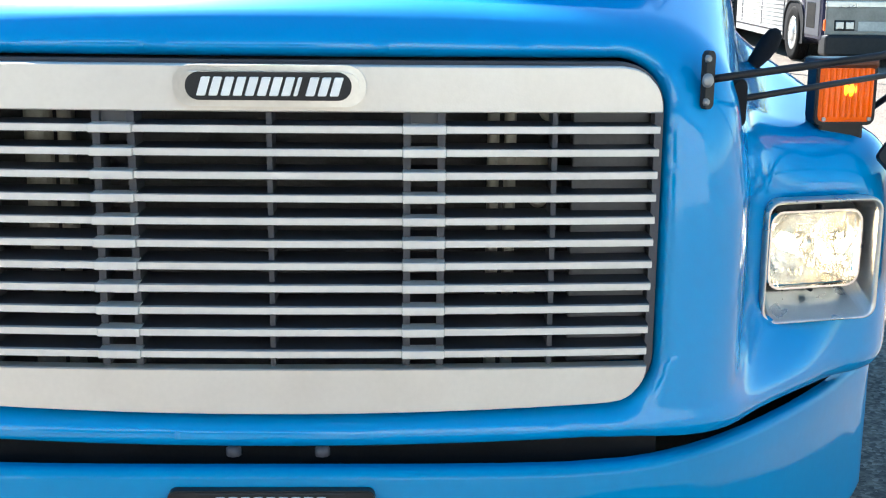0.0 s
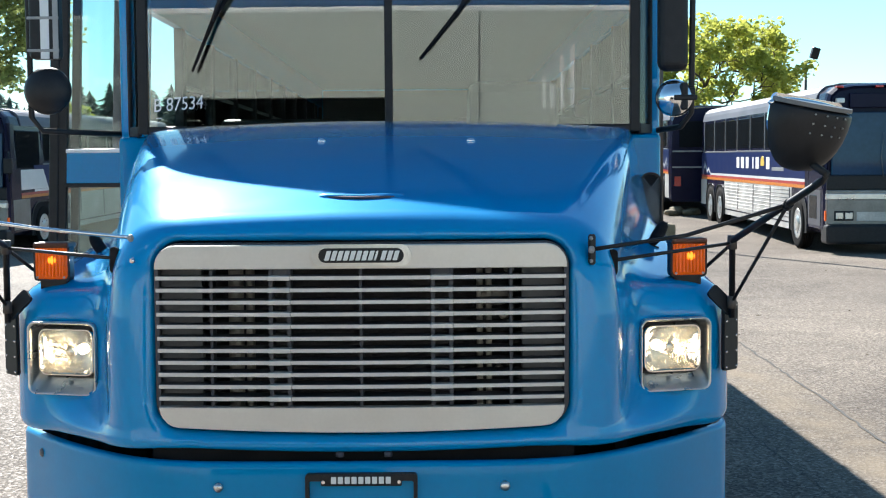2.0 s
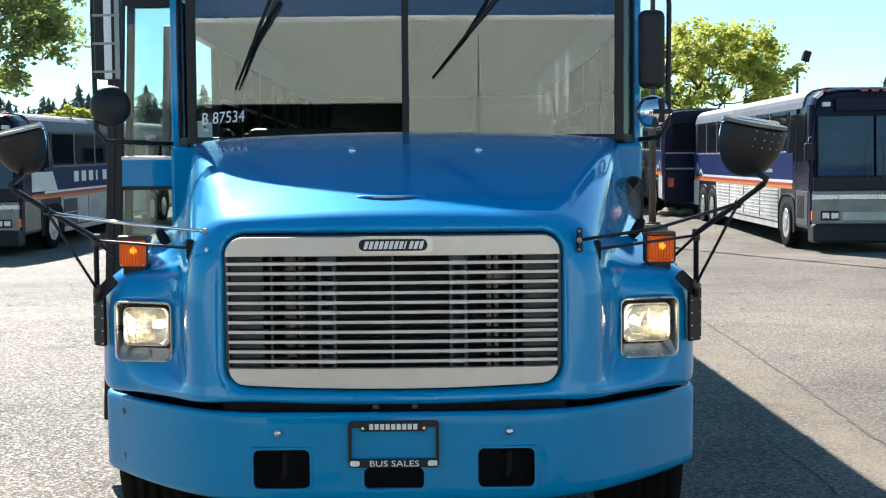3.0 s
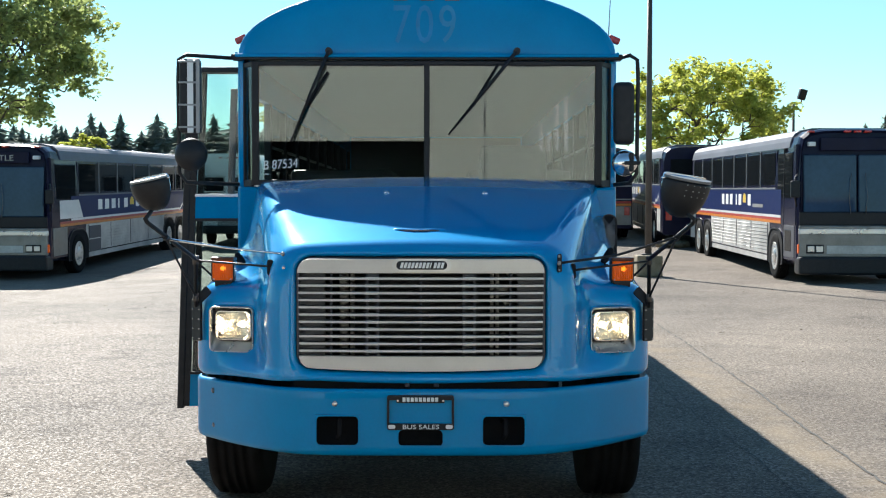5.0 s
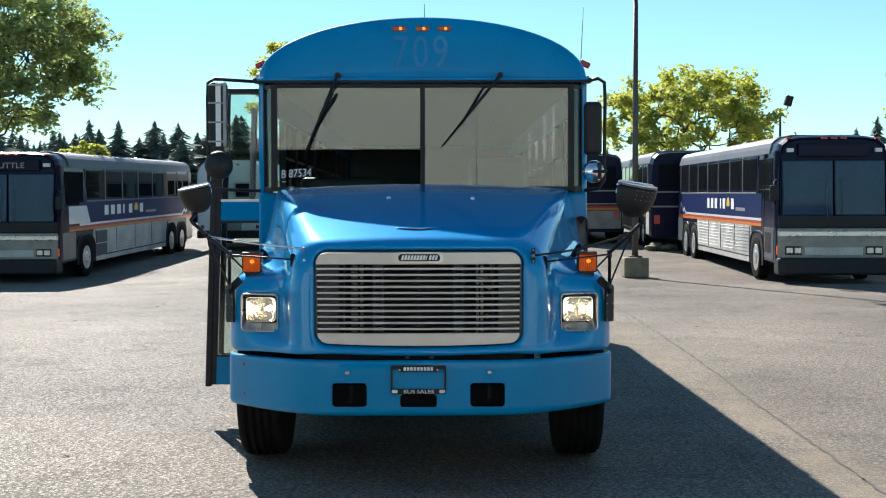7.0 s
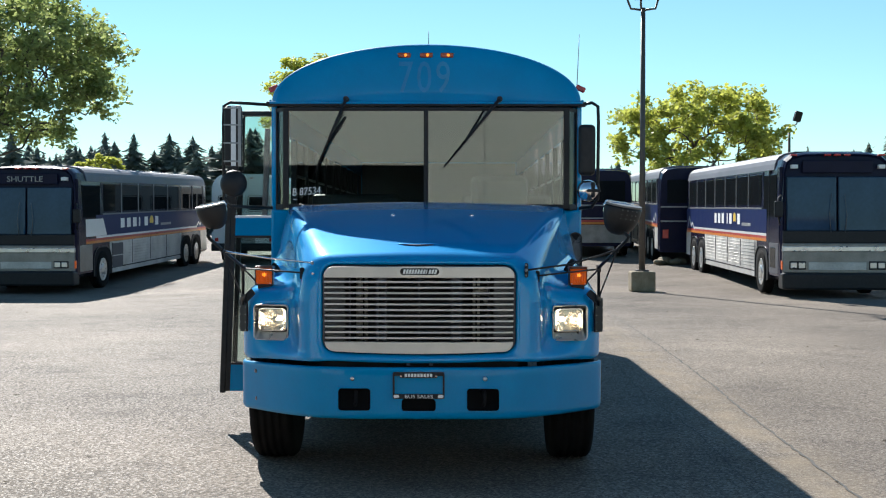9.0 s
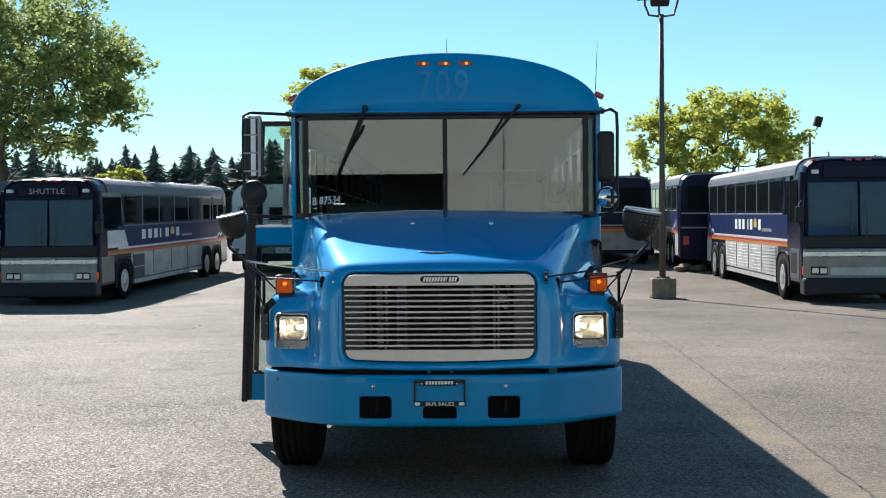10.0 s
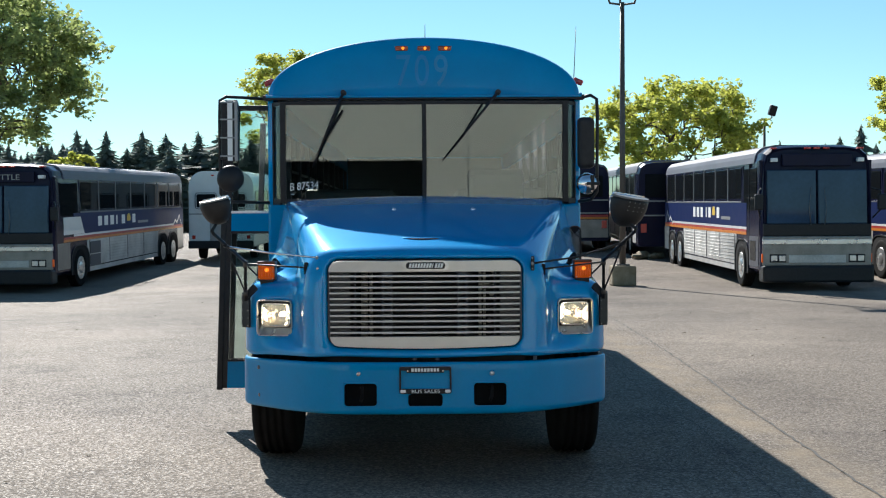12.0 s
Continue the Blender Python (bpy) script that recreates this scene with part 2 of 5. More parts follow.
def again(ob, m, parent=None):
    """Another object on the same mesh, moved by m."""
    o = ob.copy()
    scene.collection.objects.link(o)
    o.parent = parent or ob.parent
    o.matrix_basis = m
    return o


def thing(name, label, category, m=None, group="", kind=""):
    e = new(name)
    e.empty_display_size = 0.2
    if m is not None:
        e.matrix_world = m
    return tagged(e, label, category, group, kind)


def box(x0, x1, y0, y1, z0, z1, bevel=0.0, seg=2, bm=None):
    own = bmesh.new()
    bmesh.ops.create_cube(own, size=1, matrix=Matrix.Translation(((x0 + x1) / 2, (y0 + y1) / 2, (z0 + z1) / 2))
                          @ Matrix.Diagonal((abs(x1 - x0), abs(y1 - y0), abs(z1 - z0), 1)))
    if bevel:
        bmesh.ops.bevel(own, geom=own.edges[:], offset=bevel, segments=seg, affect='EDGES', profile=0.5)
    return merge(bm, own)


def merge(bm, own):
    if bm is None:
        return own
    me = bpy.data.meshes.new("tmp")
    own.to_mesh(me)
    own.free()
    bm.from_mesh(me)
    bpy.data.meshes.remove(me)
    return bm


def tube(pts, radii, seg=10, bm=None, cap=True):
    """A round bar along points, with a radius or one for each point."""
    bm = bm or bmesh.new()
    pts = [Vector(p) for p in pts]
    if not isinstance(radii, (list, tuple)):
        radii = [radii] * len(pts)
    rings = []
    prev = None
    for i, p in enumerate(pts):
        d = (pts[min(i + 1, len(pts) - 1)] - pts[max(i - 1, 0)]).normalized()
        if prev is None:
            a = d.orthogonal().normalized()
        else:
            a = (prev - d * prev.dot(d)).normalized()
        prev = a
        b = d.cross(a)
        rings.append([bm.verts.new(p + (a * math.cos(q) + b * math.sin(q)) * radii[i]) for q in
                      [2 * math.pi * k / seg for k in range(seg)]])
    for r0, r1 in zip(rings, rings[1:]):
        for k in range(seg):
            bm.faces.new((r0[k], r0[(k + 1) % seg], r1[(k + 1) % seg], r1[k])).smooth = True
    if cap:
        bm.faces.new(rings[0][::-1])
        bm.faces.new(rings[-1])
    return bm


def lathe(profile, m=None, seg=32, bm=None):
    """Turned body about z from (radius, z) pairs."""
    own = bmesh.new()
    rings = [[own.verts.new((r * math.cos(2 * math.pi * k / seg), r * math.sin(2 * math.pi * k / seg), z)) for k in range(seg)]
             for r, z in profile]
    for r0, r1 in zip(rings, rings[1:]):
        for k in range(seg):
            own.faces.new((r0[k], r0[(k + 1) % seg], r1[(k + 1) % seg], r1[k])).smooth = True
    own.faces.new(rings[0][::-1])
    own.faces.new(rings[-1])
    if m is not None:
        bmesh.ops.transform(own, matrix=m, verts=own.verts)
    return merge(bm, own)


def rounded(x0, x1, z0, z1, r, n=6, top_sag=0.0):
    """Rounded rectangle in the xz plane; r is one radius or four (bottom right, top right, top left, bottom left)."""
    rs = r if isinstance(r, (list, tuple)) else (r,) * 4
    out = []
    for (cx, cz, a0, q) in ((x1 - rs[0], z0 + rs[0], -90, rs[0]), (x1 - rs[1], z1 - rs[1], 0, rs[1]),
                            (x0 + rs[2], z1 - rs[2], 90, rs[2]), (x0 + rs[3], z0 + rs[3], 180, rs[3])):
        for k in range(n + 1):
            a = radians(a0 + 90 * k / n)
            out.append((cx + q * math.cos(a), cz + q * math.sin(a)))
    return out


def plate(outline, y0, y1, holes=(), bevel=0.0, bm=None):
    """A flat plate in the xz plane between y0 (front) and y1, with one optional hole of the same point count."""
    own = bmesh.new()
    f = [own.verts.new((x, y0, z)) for x, z in outline]
    b = [own.verts.new((x, y1, z)) for x, z in outline]
    n = len(outline)
    for k in range(n):
        own.faces.new((f[k], f[(k + 1) % n], b[(k + 1) % n], b[k]))
    if holes:
        fi = [own.verts.new((x, y0, z)) for x, z in holes]
        bi = [own.verts.new((x, y1, z)) for x, z in holes]
        for k in range(n):
            j = (k + 1) % n
            own.faces.new((f[j], f[k], fi[k], fi[j]))
            own.faces.new((b[k], b[j], bi[j], bi[k]))
            own.faces.new((fi[j], fi[k], bi[k], bi[j]))
    else:
        own.faces.new(f[::-1])
        own.faces.new(b)
    bmesh.ops.recalc_face_normals(own, faces=own.faces)
    if bevel:
        es = [e for e in own.edges if abs(e.verts[0].co.y - y0) < 1e-6 and abs(e.verts[1].co.y - y0) < 1e-6 and len(e.link_faces) == 2
              and abs(e.link_faces[0].normal.dot(e.link_faces[1].normal)) < 0.3]
        bmesh.ops.bevel(own, geom=es, offset=bevel, segments=2, affect='EDGES')
    return merge(bm, own)


def writing(text, size, depth=0.002):
    """Raised letters as a mesh in the xz plane, facing -y, left end at 0."""
    cu = bpy.data.curves.new("letters", 'FONT')
    cu.body, cu.size, cu.extrude, cu.resolution_u = text, size, depth, 3
    ob = new("letters", cu)
    me = bpy.data.meshes.new_from_object(ob.evaluated_get(bpy.context.evaluated_depsgraph_get()))
    bpy.data.objects.remove(ob)
    bm = bmesh.new()
    bm.from_mesh(me)
    bpy.data.meshes.remove(me)
    bmesh.ops.transform(bm, matrix=pose(0, 0, 0, 90), verts=bm.verts)
    return bm


def moved(bm, m):
    bmesh.ops.transform(bm, matrix=m, verts=bm.verts)
    return bm


def smin(a, b, k):
    h = np.clip(0.5 + 0.5 * (b - a) / k, 0, 1)
    return b + (a - b) * h - k * h * (1 - h)


def smax(a, b, k):
    return -smin(-a, -b, k)


def skin(f, lo, hi, h):
    """Smooth closed surface f = 0 as a quad mesh."""
    ax = [np.arange(a, b + h, h) for a, b in zip(lo, hi)]
    X, Y, Z = np.meshgrid(*ax, indexing="ij")
    F = f(X, Y, Z)
    S = F < 0
    n = [len(a) for a in ax]
    cnt = sum(S[i:n[0] - 1 + i, j:n[1] - 1 + j, k:n[2] - 1 + k].astype(int) for i in (0, 1) for j in (0, 1) for k in (0, 1))
    cell = (cnt > 0) & (cnt < 8)
    idx = -np.ones(cell.shape, int)
    idx[cell] = np.arange(cell.sum())
    ci = np.argwhere(cell)
    P = np.stack([ax[d][ci[:, d]] + h / 2 for d in range(3)], 1)
    e = h * 0.05
    for _ in range(6):
        v = f(*P.T)
        g = np.stack([(f(*(P + e * np.eye(3)[d]).T) - f(*(P - e * np.eye(3)[d]).T)) / (2 * e) for d in range(3)], 1)
        step = (v / np.maximum((g * g).sum(1), 1e-3))[:, None] * g
        P = P - np.clip(step, -h * 0.5, h * 0.5)
    faces = []
    for d in range(3):
        o1, o2 = [(1, 2), (2, 0), (0, 1)][d]
        sl = [slice(None)] * 3
        sl2 = [slice(None)] * 3
        sl[d], sl2[d] = slice(0, n[d] - 1), slice(1, n[d])
        change = S[tuple(sl)] != S[tuple(sl2)]
        out = S[tuple(sl)] & ~S[tuple(sl2)]
        q = np.argwhere(change)
        q = q[(q[:, o1] > 0) & (q[:, o2] > 0) & (q[:, o1] < n[o1] - 1) & (q[:, o2] < n[o2] - 1)]

        def at(a, b):
            r = q.copy()
            r[:, o1] -= a
            r[:, o2] -= b
            return idx[r[:, 0], r[:, 1], r[:, 2]]
        quad = np.stack([at(1, 1), at(0, 1), at(0, 0), at(1, 0)], 1)
        flip = ~out[q[:, 0], q[:, 1], q[:, 2]]
        quad[flip] = quad[flip][:, ::-1]
        faces.append(quad)
    faces = np.concatenate(faces)
    me = bpy.data.meshes.new("skin")
    me.from_pydata(P.tolist(), [], faces.tolist())
    me.polygons.foreach_set("use_smooth", np.ones(len(me.polygons), bool))
    me.update()
    return me


def mesh_part(name, me, mat, parent, label=""):
    me.name = name
    me.materials.append(mat)
    ob = new(name, me)
    ob.parent = parent
    return tagged(ob, label)


# ---- ground ----
def lift(y, x=0.0):
    """Height of the lot: level round the bus, a shallow dip that deepens under the shuttle coaches, then a gentle rise."""
    a = min(max((y - 8.0) / 16.0, 0.0), 1.0)
    b = min(max((-x - 3.0) / 6.0, 0.0), 1.0)
    return -(0.04 + 0.12 * b * b * (3 - 2 * b)) * a * a * (3 - 2 * a) + 0.0255 * min(max(y - 24.5, 0.0), 36.0)


def build_ground():
    bm = bmesh.new()
    xs = [-900, -200, -60, -30] + [-20 + 1.0 * k for k in range(41)] + [30, 60, 200, 900]
    ys = [-900, -200, -50, -20, -5, 2, 6] + [8 + 1.0 * k for k in range(17)] + [24.5, 27, 30, 35, 40, 45, 50, 55, 60.5, 80, 200, 900]
    vs = [[bm.verts.new((x, y, lift(y, x))) for x in xs] for y in ys]
    for j in range(len(ys) - 1):
        for i in range(len(xs) - 1):
            bm.faces.new((vs[j][i], vs[j][i + 1], vs[j + 1][i + 1], vs[j + 1][i])).smooth = True
    g = link("ground", bm, ASPHALT)
    tagged(g, "sun-bleached grey asphalt of a large parking lot", "ground", kind="structure")
    return g


ground = build_ground()


def crack(pts, width, seed):
    """A tar-filled joint or crack lying in the asphalt."""
    rnd = random.Random(seed)
    bm = bmesh.new()
    line = []
    for (x0, y0), (x1, y1) in zip(pts, pts[1:]):
        n = max(2, int(math.hypot(x1 - x0, y1 - y0) / 0.12))
        for k in range(n):
            t = k / n
            line.append((x0 + (x1 - x0) * t + rnd.uniform(-0.012, 0.012), y0 + (y1 - y0) * t + rnd.uniform(-0.012, 0.012)))
    rows = []
    for i, (x, y) in enumerate(line):
        a, b = line[max(i - 1, 0)], line[min(i + 1, len(line) - 1)]
        d = Vector((b[0] - a[0], b[1] - a[1], 0)).normalized()
        s = Vector((-d.y, d.x, 0)) * width * rnd.uniform(0.2, 0.6)
        rows.append((bm.verts.new(Vector((x, y, lift(y) + 0.005)) + s), bm.verts.new(Vector((x, y, lift(y) + 0.005)) - s)))
    for (a, b), (c, d) in zip(rows, rows[1:]):
        bm.faces.new((a, b, d, c))
    return part("asphalt_joint", bm, CRACK, ground)


crack([(2.50, -6), (2.70, 0.3), (2.82, 3.6), (2.91, 5.2), (3.07, 9.7), (3.14, 13.0), (3.22, 18.0), (3.30, 22)], 0.022, 1)
crack([(2.02, -3), (2.12, 0.7), (2.16, 2.1), (2.09, 5.1), (2.2, 8)], 0.010, 2)
crack([(4.9, 9.6), (5.6, 9.9), (6.2, 9.8)], 0.012, 3)
crack([(4.0, 12.2), (4.9, 12.5), (6.4, 12.3), (8.4, 12.9)], 0.012, 7)


def build_litter():
    """Dry leaves and twigs strewn over the asphalt."""
    rnd = random.Random(77)
    verts, faces = [], []
    for k in range(260):
        x, y = rnd.uniform(-9, 9), rnd.uniform(-3, 20)
        if abs(x) < 1.4 and y > -0.3:
            continue
        a, ln, wd = rnd.uniform(0, 6.28), rnd.uniform(0.012, 0.05), rnd.uniform(0.006, 0.016)
        c, q = math.cos(a), math.sin(a)
        i = len(verts)
        for u, v, z in ((-1, 0, 0.005), (0, 1, 0.010), (1, 0, 0.006), (0, -1, 0.012)):
            verts.append((x + u * ln * c - v * wd * q, y + u * ln * q + v * wd * c, z + lift(y, x)))
        faces.append((i, i + 1, i + 2, i + 3))
    me = bpy.data.meshes.new("leaf_litter")
    me.from_pydata(verts, [], faces)
    me.materials.append(LITTER)
    tagged(new("leaf_litter", me), "scattered dry leaves and twigs on asphalt", "litter", kind="stuff")


build_litter()


# ---- building behind the camera, seen in the windscreen ----
def build_workshop():
    w = thing("workshop_building", "cream-painted low workshop with a dark open bay", "building")
    y0, y1 = -10.6, -10.3
    bm = box(-16, -4.3, y0, y1, 0, 4.0)
    box(-0.42, 18, y0, y1, 0, 4.0, bm=bm)
    box(-4.3, -0.42, y0, y1, 2.72, 4.0, bm=bm)
    part("wall", bm, CREAM, w)
    part("wall", box(-16, 18, -18.3, -18, 0, 4.0), CREAM, w)
    part("roof", box(-16.2, 18.2, -18.5, -10.25, 4.70, 4.85), GREY_TRIM, w)
    part("fascia", box(-16.2, 18.2, -10.6, -10.285, 4.01, 4.70, 0.01), FASCIA, w, "dark blue fascia")
    part("trim", box(-16.2, 18.2, -10.58, -10.29, 3.93, 4.01, 0.01), WHITE, w, "white trim line")
    # matt black sheet standing in for the shade deep inside the bay
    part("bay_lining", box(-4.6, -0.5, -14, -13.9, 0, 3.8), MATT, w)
    for x, h in ((2.09, 3.0), (2.21, 2.86), (2.35, 3.3), (2.50, 3.45)):
        part("window", box(x, x + 0.06, -10.32, -10.285, 2.55, h, 0.004), WHITE, w, "narrow white-framed window slot")
    part("cable", box(1.19, 1.205, -10.3, -10.285, 0.3, 3.93), SLATE, w)


build_workshop()


# ---- the blue bus ----
bus = thing("bus", "bright blue conventional-nose bus with lit headlamps and open door", "bus")


def fender_front(ax):
    return 0.375 + 0.26 * (ax - 0.85) + 0.9 * np.maximum(ax - 1.05, 0) ** 2 * 4


def hood_field(x, y, z):
    ax = np.abs(x)
    t = np.clip(y / 2.0, 0, 1.2)
    w = 0.705 + 0.425 * t ** 0.85
    side = ax - w - 0.012 - 0.058 * t + (0.15 + 0.05 * t) * np.maximum(z - 1.18, 0)
    u = np.clip(ax / w, 0, 1.2)
    top = z - (1.458 + 0.295 * y - 0.053 * y * y - 0.04 * u * u)
    front = 0.065 * np.minimum(ax, 0.75) ** 2 + 0.035 * (z - 0.83) - y
    core = smax(side, top, 0.17 - 0.11 * np.minimum(t, 1))
    core = smax(core, front, 0.11)
    fo = ax - 1.195
    ft = z - (1.195 + 0.13 * y - 0.35 * np.maximum(ax - 0.86, 0) ** 2)
    q = np.clip((0.874 + 0.06 * (ax - 0.8) - z) / 0.18 + 0.5, 0, 1)
    q = q * q * (3 - 2 * q)
    skirt = 1.12 * np.maximum(ax - 0.52, 0) ** 1.5
    ff = fender_front(ax) * (1 - q) + smin(skirt, fender_front(ax), 0.06) * q + 0.02 * (z - 0.8) - y
    fen = smax(smax(fo, ft, 0.14), ff, 0.12)
    d = smin(core, fen, 0.15 - 0.09 * np.minimum(t, 1))
    low = 0.795 + 0.016 * (np.minimum(ax, 0.58) / 0.58) ** 2 - 0.04 * np.clip((ax - 0.5) / 0.65, 0, 1) - z
    d = smax(d, low, 0.05)
    d = smax(d, y - 2.03, 0.03)
    well = np.sqrt((y - 1.22) ** 2 + (z - 0.5) ** 2) - 0.66
    well = np.maximum(well, 0.70 - ax)
    d = smax(d, -well, 0.03)

    def pocket(dx, dz, r):
        qx, qz = np.maximum(dx + r, 0), np.maximum(dz + r, 0)
        return np.sqrt(qx * qx + qz * qz) + np.minimum(np.maximum(dx + r, dz + r), 0) - r
    sag = (0.016 * (np.minimum(ax, 0.58) / 0.58) ** 2 - 0.012) * np.clip((1.1 - z) / 0.2, 0, 1)
    g = pocket(ax - 0.602, np.abs(z - sag - 1.133) - 0.272, 0.075)
    d = smax(d, -smax(g, y - 0.42, 0.03), 0.034)
    lamp = pocket(np.abs(ax - 0.97) - 0.106, np.abs(z - 1.022) - 0.102, 0.03)
    d = smax(d, -smax(lamp, y - (fender_front(ax) + 0.16), 0.03), 0.022)
    return d


mesh_part("hood", skin(hood_field, (-1.23, -0.05, 0.74), (1.23, 2.07, 1.95), 0.0115), BLUE, bus, "glossy bright blue tilting hood with fenders")


def bowed(bm):
    """Bends a flat grille piece back towards its ends."""
    for v in bm.verts:
        v.co.x *= 1.005
        v.co.y += 0.07 * v.co.x ** 2
    return bm


def build_grille():
    # silver panels above and below the bars
    for half, z0, z1, r, up in ((0.590, 1.328, 1.397, 0.060, True), (0.583, 0.868, 0.930, 0.056, False)):
        bm = bmesh.new()
        cols = [half * (-1 + 2 * k / 40) for k in range(41)]
        cols = sorted(cols + [sg * (half - q) for sg in (-1, 1) for q in (0.001, 0.004, 0.009, 0.022, 0.04)])
        rows = []
        for x in cols:
            e = max(0.0, abs(x) - (half - r))
            cut = r - math.sqrt(max(0.0, r * r - e * e))
            sag = 0.0 if up else 0.016 * (x / half) ** 2 - 0.012
            za, zb = (z0, z1 - cut) if up else (z0 + cut + sag, z1)
            zb = max(zb, za + 0.002)
            rows.append([bm.verts.new((x, y, z)) for y, z in ((0.02, za), (-0.005, za), (-0.008, za + 0.002), (-0.008, zb - 0.002), (-0.005, zb), (0.02, zb))])
        for ra, rb in zip(rows, rows[1:]):
            for k in range(6):
                bm.faces.new((ra[k], rb[k], rb[(k + 1) % 6], ra[(k + 1) % 6]))
        bm.faces.new(rows[0])
        bm.faces.new(rows[-1][::-1])
        bmesh.ops.recalc_face_normals(bm, faces=bm.faces)
        part("grille_panel", bowed(bm), SILVER, bus, "brushed silver grille panel")
    frame_bm = plate(rounded(-0.598, 0.598, 0.868, 1.402, 0.07, 8), 0.024, 0.06, rounded(-0.585, 0.585, 0.90, 1.36, 0.03, 8))
    part("grille_frame", bowed(frame_bm), SLATE, bus)
    step = (1.303 - 0.955) / 10
    for k in range(11):
        z = 1.303 - step * k
        half = 0.587 - 0.0006 * k
        bm = bmesh.new()
        for a, b in ((-half, -0.265), (-0.199, 0.199), (0.265, half)):
            n = 6
            for k2 in range(n):
                box(a + (b - a) * k2 / n, a + (b - a) * (k2 + 1) / n, -0.012, -0.001, z - 0.0052, z + 0.0052, bm=bm)
        bmesh.ops.remove_doubles(bm, verts=bm.verts, dist=0.0004)
        part("grille_bar", bowed(bm), BRIGHT, bus, "slim silver bar")
        fin = bmesh.new()
        for k2 in range(14):
            box(-0.585 + 1.17 * k2 / 14, -0.585 + 1.17 * (k2 + 1) / 14, 0.0, 0.075, z - 0.0075, z + 0.0046, bm=fin)
        bmesh.ops.remove_doubles(fin, verts=fin.verts, dist=0.0004)
        part("grille_fin", bowed(fin), SLATE, bus)
        for s in (-1, 1):
            c = box(s * 0.232 - 0.0325, s * 0.232 + 0.0325, -0.017, 0.02, z - 0.0066, z + 0.0066, 0.002)
            part("bar_clip", bowed(c), BRIGHT, bus)
    for x, w in ((-0.258, 0.011), (-0.206, 0.011), (0.206, 0.011), (0.258, 0.011), (0.0, 0.008), (-0.43, 0.008), (0.43, 0.008)):
        part("grille_strut", bowed(box(x - w / 2, x + w / 2, 0.012, 0.07, 0.93, 1.328)), SLATE, bus)
    for s in (-1, 1):
        part("shroud", bowed(box(s * 0.585, s * 0.463, 0.056, 0.09, 0.92, 1.335, 0.003)), SHROUD, bus)
        part("shroud", box(s * 0.206, s * 0.258, 0.072, 0.08, 0.93, 0.985), SHROUD, bus)
        part("shroud", box(s * 0.206, s * 0.258, 0.030, 0.05, 1.308, 1.33), SHROUD, bus)
    part("radiator", box(-0.56, 0.56, 0.20, 0.38, 0.85, 1.40, 0.01), RADIATOR, bus)
    part("support_post", box(-0.400, -0.355, 0.11, 0.15, 0.88, 1.36, 0.018, 3), BEIGE_PART, bus, "dusty metal radiator post")
    part("support_post", box(-0.348, -0.325, 0.12, 0.16, 0.88, 1.36, 0.009, 3), BEIGE_PART, bus)
    for x in (0.335, 0.362):
        part("support_post", box(x, x + 0.018, 0.10, 0.13, 0.88, 1.36, 0.005), BEIGE_PART, bus, "dusty metal radiator post")
    for x, z in ((0.43, 1.322), (0.415, 1.185), (0.40, 1.02)):
        part("grommet", lathe([(0.016, 0), (0.016, 0.01), (0.009, 0.016)], pose(x, 0.10, z, 90), 16), BEIGE_PART, bus)
    part("hose_elbow", tube([(0.35, 0.13, 1.236), (0.405, 0.13, 1.236), (0.432, 0.145, 1.236)], [0.030, 0.028, 0.022], 14), BEIGE_PART, bus, "dusty grey hose elbow")
    # badge
    badge = part("badge", plate(rounded(-0.137, 0.147, 1.337, 1.398, 0.0295, 8), -0.028, 0.004, bevel=0.010), CHROME_DULL, bus, "chrome-rimmed oval maker's badge")
    part("badge_face", plate(rounded(-0.116, 0.126, 1.3475, 1.3885, 0.020, 8), -0.031, -0.02), BLACK, badge)
    for k in range(12):
        x = -0.096 + k * 0.0176
        bm = box(x, x + (0.0130 if k != 8 else 0.006), -0.034, -0.03, 1.3540, 1.3815, 0.0012, 1)
        for v in bm.verts:
            v.co.x += (v.co.z - 1.367) * 0.3
        part("badge_mark", bm, LETTER, badge)
    # hood lip
    bm = bmesh.new()
    rows = []
    for i in range(25):
        u = -1 + 2 * i / 24
        x = u * 0.135 - 0.012
        yb = 0.245 + 0.03 * u * u
        zt = 1.458 + 0.295 * yb - 0.053 * yb * yb - 0.04 * (x / 0.85) ** 2
        hgt = 0.013 * (1 - u ** 4) ** 0.5 + 0.001
        rows.append([bm.verts.new((x, yb + dy, zt + dz)) for dy, dz in ((-0.016, -0.012), (-0.010, hgt - 0.008), (0.0, hgt - 0.003), (0.05, hgt * 0.6 - 0.002), (0.10, -0.006))])
    for a, b in zip(rows, rows[1:]):
        for k in range(4):
            bm.faces.new((a[k], b[k], b[k + 1], a[k + 1])).smooth = True
    bmesh.ops.recalc_face_normals(bm, faces=bm.faces)
    lip = part("hood_lip", bm, BLUE, bus)
    # dark grey bar that draws the shadow in the lip's gap
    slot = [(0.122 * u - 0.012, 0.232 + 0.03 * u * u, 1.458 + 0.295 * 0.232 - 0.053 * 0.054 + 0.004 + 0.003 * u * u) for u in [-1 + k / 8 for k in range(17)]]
    part("slot", tube(slot, [0.001 + 0.0036 * (1 - (-1 + k / 8) ** 4) for k in range(17)], 8), SLATE, lip, "dark line for the shadow at the raised lip")


build_grille()


